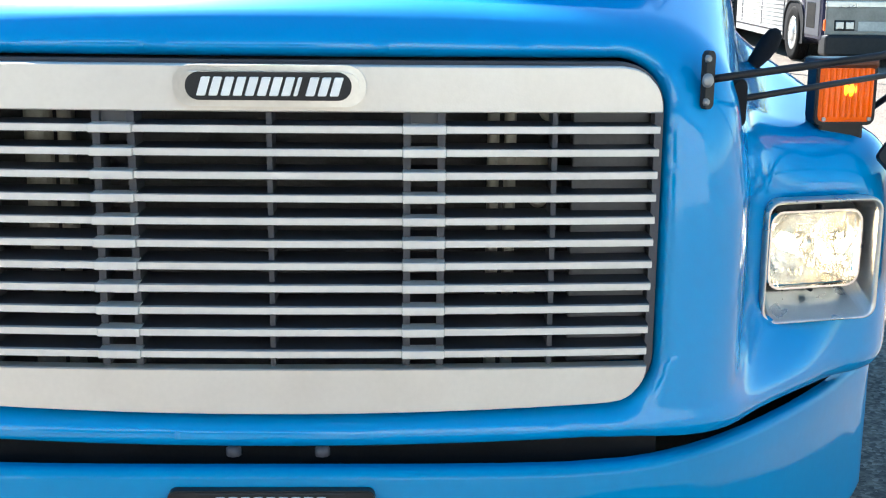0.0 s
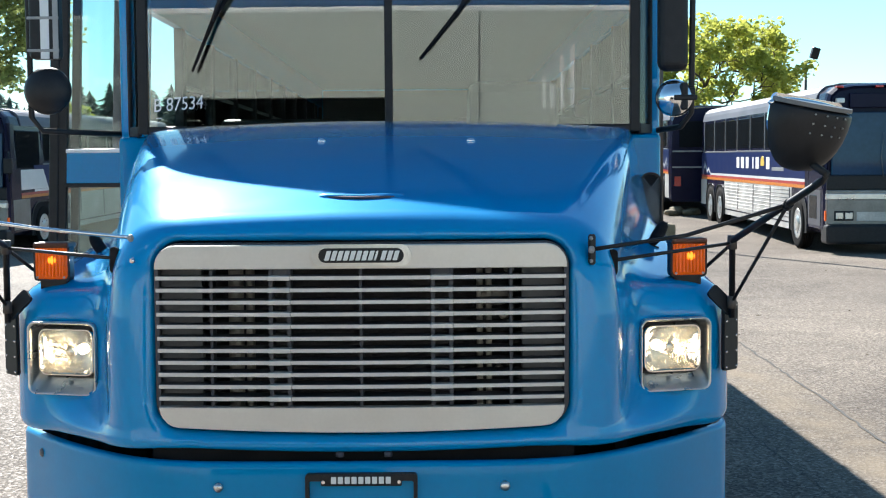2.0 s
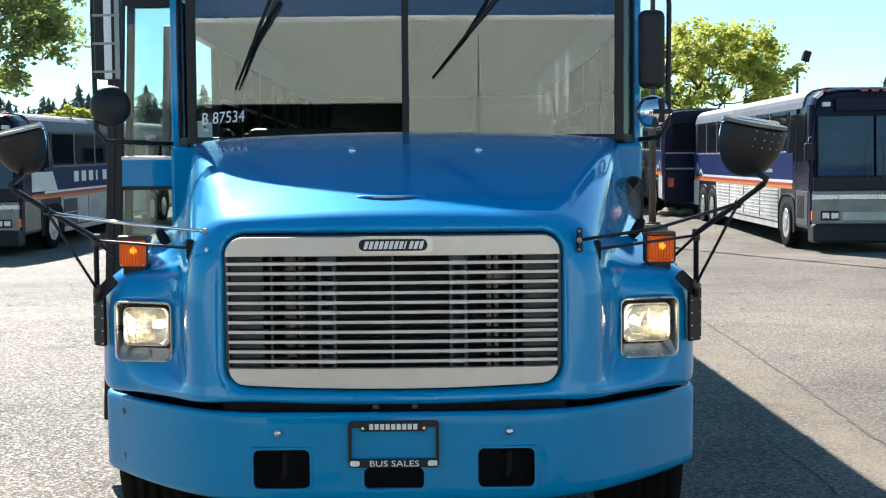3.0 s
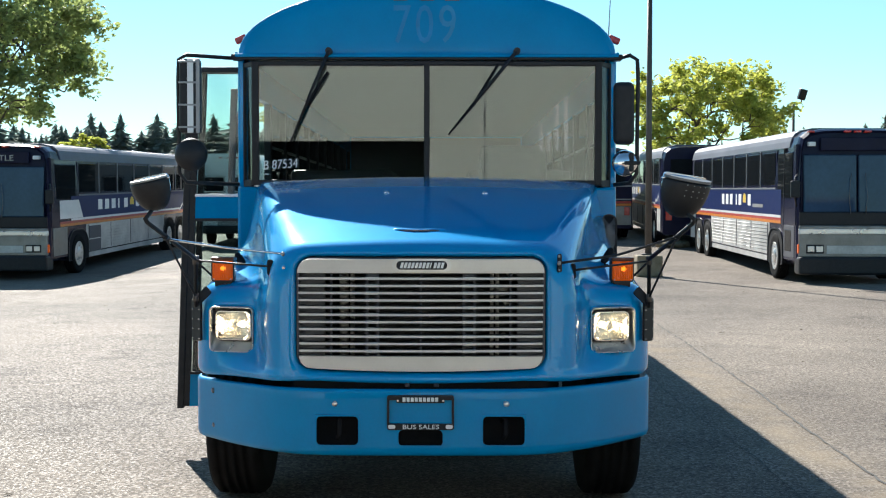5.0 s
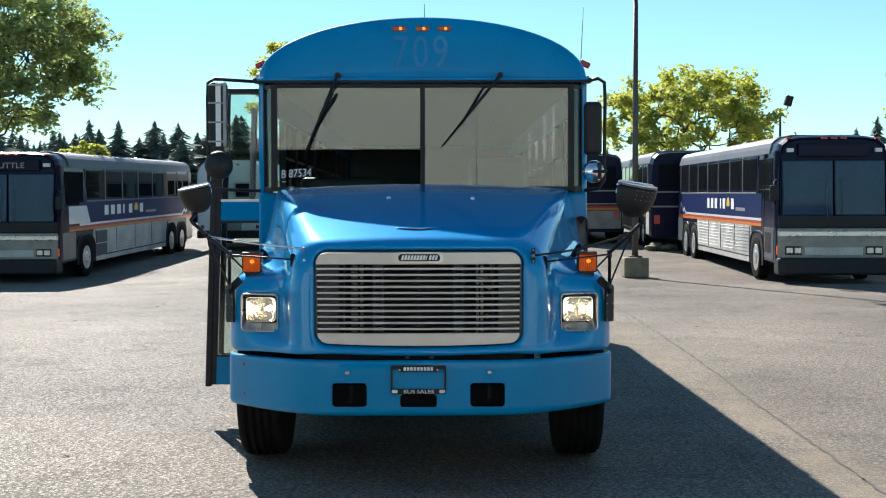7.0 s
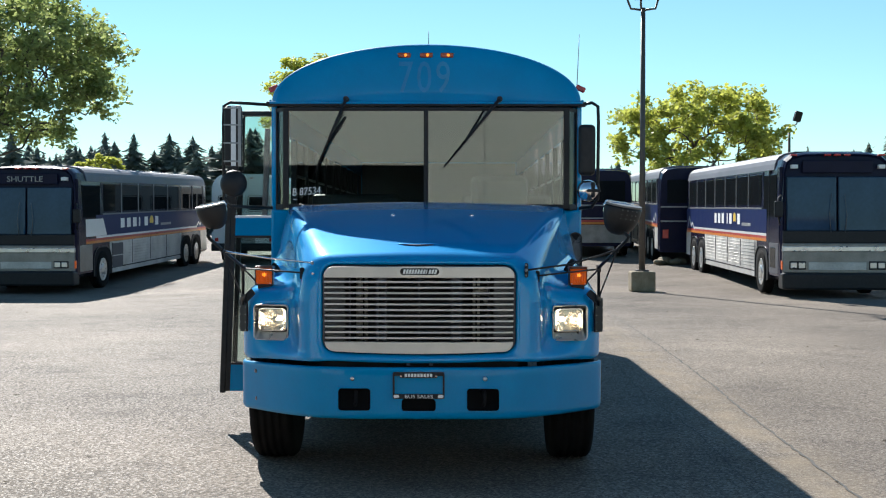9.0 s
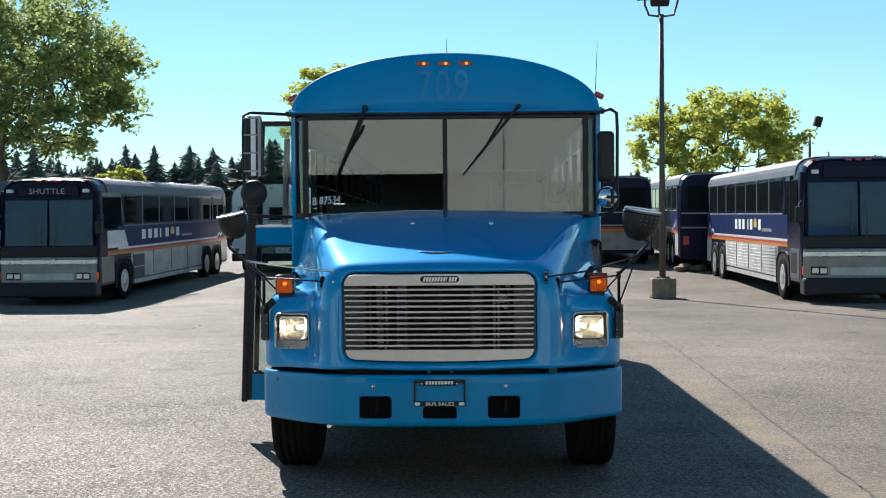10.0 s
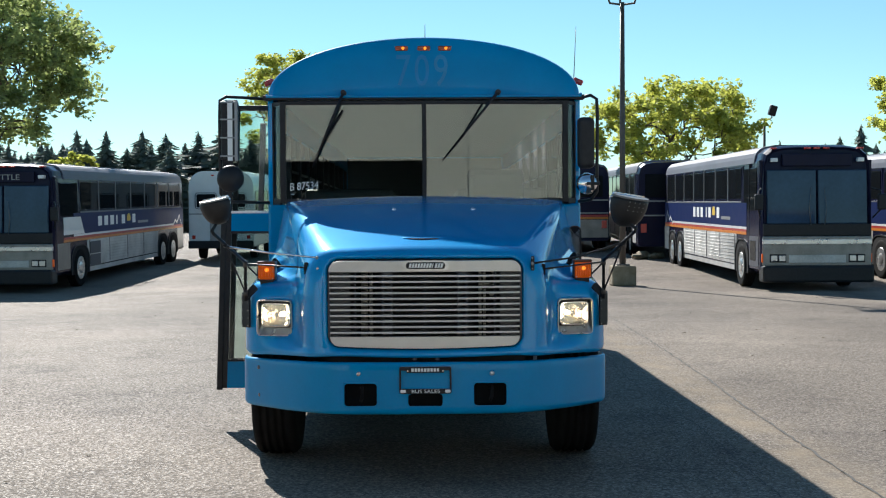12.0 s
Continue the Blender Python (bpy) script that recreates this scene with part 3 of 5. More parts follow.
def bumper_plan(s):
    """Plan of the bumper's face: s runs from -1 to 1."""
    a = abs(s)
    pts = [(0.0, -0.035), (0.35, -0.032), (0.54, -0.012), (0.66, 0.045), (0.78, 0.145), (0.92, 0.30), (1.04, 0.455), (1.14, 0.60), (1.205, 0.70), (1.224, 0.80)]
    ln = [0]
    for p, q in zip(pts, pts[1:]):
        ln.append(ln[-1] + math.dist(p, q))
    d = a * ln[-1]
    for i in range(len(pts) - 1):
        if d <= ln[i + 1] + 1e-9:
            t = (d - ln[i]) / (ln[i + 1] - ln[i])
            p0, p1, p2, p3 = pts[max(i - 1, 0)] if i else (-pts[1][0], pts[1][1]), pts[i], pts[i + 1], pts[min(i + 2, len(pts) - 1)]
            q = [0.5 * (2 * p1[k] + (p2[k] - p0[k]) * t + (2 * p0[k] - 5 * p1[k] + 4 * p2[k] - p3[k]) * t * t
                        + (3 * p1[k] - p0[k] - 3 * p2[k] + p3[k]) * t ** 3) for k in (0, 1)]
            return (math.copysign(q[0], s), q[1])


def build_bumper():
    holes = ((-0.500, -0.296, 0.505, 0.648), (0.296, 0.500, 0.505, 0.648), (-0.108, 0.108, 0.500, 0.583))
    ss = sorted(set([round(-1 + 2 * k / 64, 5) for k in range(65)]))
    # columns that fall on the edges of the openings
    cols = []
    for s in ss:
        cols.append(bumper_plan(s))
    for h in holes:
        for e in h[:2]:
            i = min(range(len(cols)), key=lambda k: abs(cols[k][0] - e))
            cols[i] = (e, cols[i][1])
    prof = [(0.774, 0.018), (0.773, 0.010), (0.768, 0.003), (0.758, 0.0), (0.72, 0.0), (0.648, 0.0), (0.583, 0.0), (0.505, 0.0), (0.480, 0.0),
            (0.462, 0.006), (0.452, 0.022), (0.452, 0.06)]
    bm = bmesh.new()
    grid = []
    for i, (x, y) in enumerate(cols):
        x2, y2 = cols[min(i + 1, len(cols) - 1)]
        x1, y1 = cols[max(i - 1, 0)]
        nx, ny = -(y2 - y1), (x2 - x1)
        q = math.hypot(nx, ny)
        nx, ny = nx / q, ny / q
        drop = 0.035 * min(1, max(0, (y - 0.0) / 0.65))
        low = 0.032 * min(1, max(0, (y - 0.0) / 0.65))
        grid.append([bm.verts.new((x + nx * o, y + ny * o, z - (drop if z > 0.65 else low))) for z, o in prof])
    for i in range(len(cols) - 1):
        xm = (cols[i][0] + cols[i + 1][0]) / 2
        for k in range(len(prof) - 1):
            zm = (prof[k][0] + prof[k + 1][0]) / 2
            if any(h[0] < xm < h[1] and h[2] - 0.004 < zm < h[3] for h in holes):
                continue
            bm.faces.new((grid[i][k], grid[i][k + 1], grid[i + 1][k + 1], grid[i + 1][k])).smooth = True
    es = [e for e in bm.edges if e.is_boundary]
    r = bmesh.ops.extrude_edge_only(bm, edges=es)
    bmesh.ops.translate(bm, vec=(0, 0.012, 0), verts=[v for v in r["geom"] if isinstance(v, bmesh.types.BMVert)])
    bmesh.ops.recalc_face_normals(bm, faces=bm.faces)
    for e in es:
        e.smooth = False
    bumper = part("bumper", bm, BLUE_DULL, bus, "blue wrap-round steel bumper")
    part("backing", box(-0.62, 0.62, 0.13, 0.16, 0.45, 0.76), MATT, bus)
    part("backing", box(-0.62, 0.62, 0.08, 0.30, 0.74, 0.83), MATT, bus)
    for x in (-0.40, 0.40):
        part("tow_hook", tube([(x, 0.02, 0.53), (x + 0.01, -0.005, 0.56), (x + 0.01, 0.01, 0.62), (x, 0.12, 0.60)], 0.011, 8), MATT, bus)
    for h in holes:
        inner = rounded(h[0] + 0.002, h[1] - 0.002, h[2] + 0.002, h[3] - 0.002, 0.022, 6)
        outer = [(max(h[0] - 0.006, min(h[1] + 0.006, x + math.copysign(0.03, x - (h[0] + h[1]) / 2))), max(h[2] - 0.006, min(h[3] + 0.006, z + math.copysign(0.03, z - (h[2] + h[3]) / 2)))) for x, z in inner]
        part("hole_rim", plate(outer, -0.038, -0.026, inner), BLUE_DULL, bumper)
    for x, z in ((-0.41, 0.706), (0.41, 0.706), (-1.093, 0.686), (-1.088, 0.505)):
        y = -0.034 if abs(x) < 0.6 else 0.535
        mz = pose(x, y, z, 90, 0, -56 if x < -1 else 0)
        part("bolt", lathe([(0.0145, -0.002), (0.0145, 0.005), (0.010, 0.010), (0.004, 0.0115)], mz, 12), CHROME_DULL if abs(x) < 0.6 else TRIM_DARK, bumper)
    for x in (-0.065, 0.075):
        part("bolt", lathe([(0.012, 0), (0.012, 0.012), (0.006, 0.016)], pose(x, 0.01, 0.783), 8), SLATE, bumper)
    # plate frame
    fr = part("plate_frame", plate(rounded(-0.160, 0.160, 0.583, 0.748, 0.012, 5), -0.054, -0.036, rounded(-0.149, 0.149, 0.609, 0.726, 0.006, 5), 0.002), BLACK, bumper, "black dealer plate frame with white marks")
    wide = box(-0.115, 0.115, -0.055, -0.04, 0.712, 0.746, 0.003)
    part("tab", wide, BLACK, fr)
    part("tab", box(-0.15, 0.15, -0.055, -0.04, 0.585, 0.613, 0.003), BLACK, fr)
    for k in range(9):
        x = -0.0855 + k * 0.0194
        part("mark", box(x, x + 0.0145, -0.0585, -0.054, 0.7195, 0.7395, 0.001, 1), LETTER, fr)
    words = writing("BUS SALES", 0.030, 0.0012)
    span = max(v.co.x for v in words.verts)
    for v in words.verts:
        v.co.x *= 0.176 / span
    part("lettering", moved(words, pose(-0.087, -0.0565, 0.5885)), LETTER, fr, "white raised lettering")
    for x in (-0.137, 0.137):
        part("mark", plate(rounded(x - 0.017, x + 0.017, 0.590, 0.609, 0.007, 3), -0.0585, -0.054), LETTER, fr)
    for x in (-0.108, 0.108):
        part("screw", lathe([(0.006, 0), (0.005, 0.003)], pose(x, -0.0535, 0.724, 90), 10), CHROME, fr)


build_bumper()


def build_headlamp(s):
    """Rectangular sealed beam, set to the inner upper side of a deep silver bezel; s = -1 or 1."""
    m = pose(s * 0.970, 0.377, 1.022, 0, 0, s * 14.5)

    def across(x0, x1):
        return (x0, x1) if s > 0 else (-x1, -x0)
    outer = rounded(-0.121, 0.121, -0.116, 0.116, 0.026, 6)
    inner = rounded(-0.113, 0.113, -0.108, 0.108, 0.024, 6)
    a, b = across(-0.105, 0.104)
    deep = rounded(a, b, -0.064, 0.100, 0.030, 6)
    bezel = bmesh.new()
    rings = [[bezel.verts.new((x, y, z)) for x, z in o] for o, y in (
        (outer, 0.02), (outer, -0.010), ([(x * 0.985, z * 0.985) for x, z in outer], -0.0155), ([(x * 0.96, z * 0.96) for x, z in outer], -0.0155), (inner, -0.008), (deep, 0.045))]
    n = len(outer)
    for k0, (ra, rb) in enumerate(zip(rings, rings[1:])):
        for k in range(n):
            bezel.faces.new((ra[k], ra[(k + 1) % n], rb[(k + 1) % n], rb[k])).smooth = k0 < 4
    bmesh.ops.recalc_face_normals(bezel, faces=bezel.faces)
    lamp = part("headlight", moved(bezel, m), BEZEL, bus, "silver-bezelled rectangular headlamp, switched on")
    part("gasket", moved(plate(deep, 0.040, 0.052, rounded(a + 0.012, b - 0.012, -0.052, 0.088, 0.026, 6)), m), BLACK, lamp)
    a, b = across(-0.098, 0.096)
    z0, z1 = -0.057, 0.091
    part("rim", moved(plate(rounded(a, b, z0, z1, 0.028, 6), 0.012, 0.040, rounded(a + 0.004, b - 0.004, z0 + 0.004, z1 - 0.004, 0.025, 6)), m), CHROME, lamp, "bright lamp rim")
    cx, cz, hx, hz = (a + b) / 2, (z0 + z1) / 2, (b - a) / 2 - 0.005, (z1 - z0) / 2 - 0.005

    def sheet(depth, n):
        """Rounded rectangular sheet with y = depth(u, w)."""
        bm = bmesh.new()
        vs = []
        for j in range(n + 1):
            row = []
            for i in range(n + 1):
                u, w = -1 + 2 * i / n, -1 + 2 * j / n
                lim = 1 - max(0, abs(w) - 0.72) ** 2 * 1.6
                row.append(bm.verts.new((cx + hx * u * lim, depth(u, w), cz + hz * w)))
            vs.append(row)
        for j in range(n):
            for i in range(n):
                bm.faces.new((vs[j][i], vs[j][i + 1], vs[j + 1][i + 1], vs[j + 1][i])).smooth = True
        return bm
    bowl = sheet(lambda u, w: 0.112 - 0.080 * min(1.0, (0.75 * u * u + 0.6 * w * w)) if max(abs(u), abs(w)) < 0.99 else 0.030, 18)
    part("reflector", moved(bowl, m), REFLECT, lamp, "faceted bright reflector")
    part("bulb", moved(lathe([(0.007, -0.023), (0.016, -0.012), (0.016, 0.007), (0.008, 0.015)], pose(cx - s * 0.028, 0.070, cz + 0.004, 90), 16), m), GLOW, lamp, "glowing bulb")
    part("bulb_shield", moved(lathe([(0.017, 0.0), (0.020, 0.004), (0.015, 0.012), (0.004, 0.016)], pose(cx + s * 0.006, 0.058, cz - 0.002, 90), 20), m), REFLECT, lamp, "bright bulb shield")
    part("lens", moved(sheet(lambda u, w: 0.010 + 0.012 * (u ** 4 + w ** 4) / 2, 16), m), LAMP_GLASS, lamp, "clear moulded glass lens")
    # moulded prisms behind the glass
    for z, xs in ((0.30, (0.28, 0.40, 0.52, 0.64)), (0.05, (0.34, 0.46, 0.58, 0.70)), (-0.38, (-0.10, 0.06, 0.22, 0.38, 0.54)), (-0.60, (-0.5, -0.38, -0.26, 0.2, 0.32, 0.44)), (0.62, (-0.35, 0.12))):
        for x in xs:
            px, pz = cx + s * x * hx, cz + z * hz
            part("prism", moved(box(px - 0.0022, px + 0.0022, 0.019, 0.024, pz - 0.008, pz + 0.008, 0.001, 1), m), LAMP_GLASS if int(x * 50) % 3 else REFLECT, lamp)
    for x, z in ((cx, z0 - 0.004), (b + 0.004 if s > 0 else a - 0.004, cz), (cx + s * 0.01, z1 + 0.004)):
        part("screw", moved(lathe([(0.005, 0), (0.005, 0.012), (0.002, 0.016)], pose(x, 0.030, z, 90), 8), m), BLACK, lamp)
    part("body_dimple", moved(lathe([(0.014, -0.004), (0.011, 0.006), (0.004, 0.009)], pose(-s * 0.155, 0.01, -0.145, 90), 12), m), CHROME, bus)


build_headlamp(-1)
build_headlamp(1)


def build_signal(s):
    """Amber turn lamp on its foot on the fender."""
    m = pose(s * 1.032, 0.53, 1.215, 0, 0, s * 6)
    foot = part("turn_signal", moved(box(-0.046, 0.046, -0.030, 0.04, -0.02, 0.055, 0.008), m), BLACK, bus, "amber turn signal on a black foot")
    part("case", moved(box(-0.055, 0.055, -0.005, 0.028, 0.045, 0.165, 0.014), m), BLACK, foot)
    lens = box(-0.057, 0.057, -0.046, 0.0, 0.047, 0.163, 0.014, 3)
    part("lens", moved(lens, m), AMBER, foot, "ribbed amber lens")
    part("visor", moved(box(-0.060, 0.060, -0.049, 0.026, 0.150, 0.170, 0.007), m), AMBER_DARK, foot, "dark brown cap over the lens")
    rim = plate(rounded(-0.061, 0.061, 0.043, 0.167, 0.016, 5), -0.040, 0.0, rounded(-0.052, 0.052, 0.052, 0.158, 0.012, 5), 0.002)
    part("rim", moved(rim, m), BLACK, foot)
    # emissive disc on the lens face draws the bulb's bright spot
    part("bulb", moved(lathe([(0.015, -0.002), (0.013, 0.002), (0.006, 0.004)], pose(0.004, -0.0465, 0.112, 90), 20), m), AMBER_LIT, foot, "glowing disc for the bulb's bright spot")
    for k in range(9):
        x = -0.046 + k * 0.0115
        part("rib", moved(tube([(x, -0.047, 0.06), (x, -0.047, 0.15)], 0.0032, 6), m), AMBER, foot)
    for x in (-0.045, 0.045):
        part("screw", moved(lathe([(0.004, 0), (0.004, 0.004)], pose(x, -0.046, 0.056, 90), 8), m), GREY_TRIM, foot)


build_signal(-1)
build_signal(1)


def build_cross_mirror(s):
    """Convex cross-view mirror on its tripod, from fender and hood nose."""
    top, low = Vector((s * 1.165, 0.44, 1.37)), Vector((s * 1.165, 0.44, 1.13))
    head = Vector((1.240, -0.12, 1.765)) if s > 0 else Vector((-1.262, -0.12, 1.762))
    tip = Vector((s * 1.270, -0.20, 1.580))
    pl = plate(rounded(-0.041, 0.041, -0.112, 0.112, 0.012, 4), -0.006, 0.006, bevel=0.002)
    bracket = part("mirror_bracket", moved(pl, pose(s * 1.170, 0.490, 1.065, 0, 0, s * 45)), BLACK, bus, "black riveted mirror bracket plate")
    ear = plate(rounded(-0.024, 0.024, -0.052, 0.052, 0.01, 4), -0.005, 0.005)
    part("ear", moved(ear, pose(s * 1.135, 0.452, 1.185, -20, s * -42, s * 35)), BLACK, bracket)
    for z in (-0.10, -0.05, 0.0, 0.05, 0.10):
        for dx in (-0.029, 0.029):
            part("rivet", lathe([(0.005, 0), (0.003, 0.004)], pose(s * 1.170, 0.490, 1.065, 0, 0, s * 45) @ pose(dx, -0.005, z, 90), 8), CHROME, bracket)
    arm = part("mirror_arm", tube([low, top, top + Vector((0, -0.02, 0.012)), top.lerp(tip, 0.96), tip + Vector((0, 0, 0.008)), head + Vector((0, 0.0, -0.14)), head + Vector((0, 0.02, -0.09))], 0.0105, 10), BLACK, bus, "black tubular mirror arm")
    part("clamp", tube([top + Vector((0, 0, -0.02)), top + Vector((0, 0, 0.025))], 0.016, 10), POLE, arm)
    part("clamp", tube([low + Vector((0, 0, 0.03)), low + Vector((0, 0, 0.07))], 0.015, 10), POLE, arm)
    part("brace", tube([low + Vector((0, 0, 0.05)), top.lerp(tip, 0.63)], 0.0055, 8), BLACK, arm)
    nose_z = 1.375 if s > 0 else 1.418
    knee = (0.95, 0.10, 1.412) if s > 0 else (-0.95, 0.075, 1.448)
    part("brace", tube([(s * 0.672, 0.070, nose_z), knee, top.lerp(tip, 0.63 if s > 0 else 0.56)], 0.0062, 8), BLACK if s > 0 else CHROME, arm)
    part("brace", tube([(s * 0.738, 0.165, 1.335 if s > 0 else 1.352), top], 0.0055, 8), BLACK, arm)
    part("brace", tube([top, (s * 1.10, 0.52, 1.29)], 0.006, 8), BLACK, arm)
    joint = top.lerp(tip, 0.63)
    part("clamp", tube([joint + Vector((0, 0.012, -0.006)), joint + Vector((0, -0.012, 0.003))], 0.015, 10), BLACK, arm)
    part("pad", moved(plate(rounded(-0.015, 0.015, -0.040, 0.040, 0.0145, 6), -0.006, 0.006, bevel=0.003), pose(s * 0.744, 0.160, 1.330 if s > 0 else 1.347, 0, 0, s * 18)), MATT, arm)
    if s > 0:
        part("pad", moved(plate(rounded(-0.011, 0.011, -0.045, 0.045, 0.0105, 6), -0.005, 0.005), pose(s * 0.670, 0.064, 1.375, 0, 0, s * 40)), BLACK, arm)
        for z in (1.342, 1.408):
            part("bolt", lathe([(0.007, 0), (0.004, 0.006)], pose(s * 0.666, 0.056, z, 90, 0, s * 40), 8), GREY_TRIM, arm)
    part("bolt", lathe([(0.011, 0), (0.011, 0.005), (0.006, 0.010)], pose(s * 0.666, 0.056, nose_z, 90, 0, s * 40), 12), GREY_TRIM, arm)
    if s < 0:
        part("bolt", lathe([(0.011, 0), (0.006, 0.008)], pose(s * 0.662, 0.054, 1.352, 90, 0, s * 40), 10), CHROME, arm)
    # half-dome head: open flat face to the rear, dark shell to the front
    bm = bmesh.new()
    rows = []
    for i in range(9):
        a = math.pi / 2 * i / 8
        ring = []
        for k in range(24):
            q = 2 * math.pi * k / 24
            x, z = math.cos(q), math.sin(q)
            zz = z * (0.158 if z < 0 else 0.016)
            ring.append(bm.verts.new((0.116 * math.copysign(abs(x) ** 0.8, x) * math.cos(a), -0.10 * math.sin(a), zz * math.cos(a))))
        rows.append(ring)
    for r0, r1 in zip(rows, rows[1:]):
        for k in range(24):
            bm.faces.new((r0[k], r0[(k + 1) % 24], r1[(k + 1) % 24], r1[k])).smooth = True
    bmesh.ops.remove_doubles(bm, verts=bm.verts, dist=0.0005)
    bmesh.ops.recalc_face_normals(bm, faces=bm.faces)
    hm = pose(*head, 11, 7 if s > 0 else -9, s * 22) @ Matrix.Scale(1.08 if s > 0 else 0.88, 4)
    shell = part("mirror_head", moved(bm, hm), BLACK, arm, "black half-dome mirror head")
    rim = plate(rounded(-0.108, 0.108, -0.122, 0.030, (0.10, 0.014, 0.014, 0.10), 8), 0.002, 0.014, bevel=0.003)
    part("mirror_glass", moved(rim, hm), CHROME, shell, "bright convex mirror glass")
    lip = [(0.118 * math.cos(q), -0.002, 0.019 * math.sin(q)) for q in [math.pi * k / 16 for k in range(17)]]
    part("visor", moved(tube(lip, 0.0075, 8), hm), CHROME, shell, "bright top rim")
    cap = bmesh.new()
    edge = [(0.113 * math.cos(math.pi + math.pi * k / 18), 0.097 * math.sin(math.pi + math.pi * k / 18)) for k in range(19)]
    up = [cap.verts.new((x, y, 0.021 - 0.06 * y * y)) for x, y in edge]
    dn = [cap.verts.new((x, y, 0.010)) for x, y in edge]
    cap.faces.new(up)
    cap.faces.new(dn[::-1])
    for k in range(19):
        cap.faces.new((dn[k], dn[(k + 1) % 19], up[(k + 1) % 19], up[k]))
    bmesh.ops.recalc_face_normals(cap, faces=cap.faces)
    part("top_cap", moved(cap, hm), TRIM_DARK if s > 0 else GREY_TRIM, shell, "grey flat top of the mirror head")
    for i in range(4 if s > 0 else 0):
        for j in range(3):
            x, z = -0.045 + 0.030 * i, -0.004 - 0.024 * j
            part("vent_hole", moved(lathe([(0.0028, 0), (0.002, 0.003)], pose(x, -0.1 * math.sqrt(max(0.05, 1 - (x / 0.116) ** 2 - (z / (0.158 if z < 0 else 0.016)) ** 2)) - 0.001, z, 90), 8), hm), GREY_TRIM, shell)


build_cross_mirror(-1)
build_cross_mirror(1)


def wheel(parent, x, y, r, width, hub=CHROME, face=-1):
    """Tyre with grooved tread, and rim; face: the side of the hub along x."""
    h = width / 2
    prof = [(r * 0.58, -h * 0.85), (r * 0.80, -h), (r * 0.94, -h * 0.96), (r * 0.99, -h * 0.80)]
    for g in (-0.5, -0.17, 0.17, 0.5):
        prof += [(r, h * (g - 0.10)), (r * 0.975, h * (g - 0.07)), (r * 0.975, h * (g + 0.07)), (r, h * (g + 0.10))]
    prof += [(r * 0.99, h * 0.80), (r * 0.94, h * 0.96), (r * 0.80, h), (r * 0.58, h * 0.85)]
    m = pose(x, y, r, 0, 90, 0)
    w = part("wheel", lathe(prof, m, 40), RUBBER, parent, "black ribbed tyre on a steel rim")
    fz = face * h
    part("rim", lathe([(r * 0.62, fz * 0.86), (r * 0.57, fz * 0.92), (r * 0.54, fz * 0.80), (r * 0.34, fz * 0.78), (r * 0.30, fz * 0.94), (r * 0.16, fz * 1.03), (r * 0.05, fz * 1.05)] if face > 0 else
                     [(r * 0.05, fz * 1.05), (r * 0.16, fz * 1.03), (r * 0.30, fz * 0.94), (r * 0.34, fz * 0.78), (r * 0.54, fz * 0.80), (r * 0.57, fz * 0.92), (r * 0.62, fz * 0.86)], m, 32), hub, w)
    for k in range(8):
        a = 2 * math.pi * k / 8
        if hub is HUB:
            part("hand_hole", lathe([(0.036, 0), (0.030, 0.004)], m @ pose(r * 0.465 * math.cos(a + 0.39), r * 0.465 * math.sin(a + 0.39), fz * 0.80, 0 if face > 0 else 180), 10), MATT, w)
        part("wheel_nut", lathe([(0.018, 0), (0.016, 0.02)], m @ pose(r * 0.38 * math.cos(a), r * 0.38 * math.sin(a), fz * 0.78, 0 if face > 0 else 180), 6), CHROME, w)
    return w


for sx in (-1, 1):
    wheel(bus, sx * 1.035, 1.22, 0.50, 0.30, GREY_TRIM, sx)
    wheel(bus, sx * 0.98, 8.0, 0.50, 0.50, GREY_TRIM, sx)
part("axle", tube([(-0.9, 1.22, 0.50), (-0.4, 1.22, 0.42), (0.4, 1.22, 0.42), (0.9, 1.22, 0.50)], 0.06, 8), MATT, bus)
part("chassis", box(-0.5, 0.5, 0.3, 11.0, 0.62, 0.86), MATT, bus)
part("splash_panel", box(-0.70, 0.70, 0.40, 2.0, 0.70, 0.80), MATT, bus)

# ---- bus body ----
Y0, Y1 = 2.08, 11.2


def roof_z(x):
    u = min(1.0, abs(x) / 1.225)
    return 2.62 + 0.465 * (1 - u * u) ** 0.48


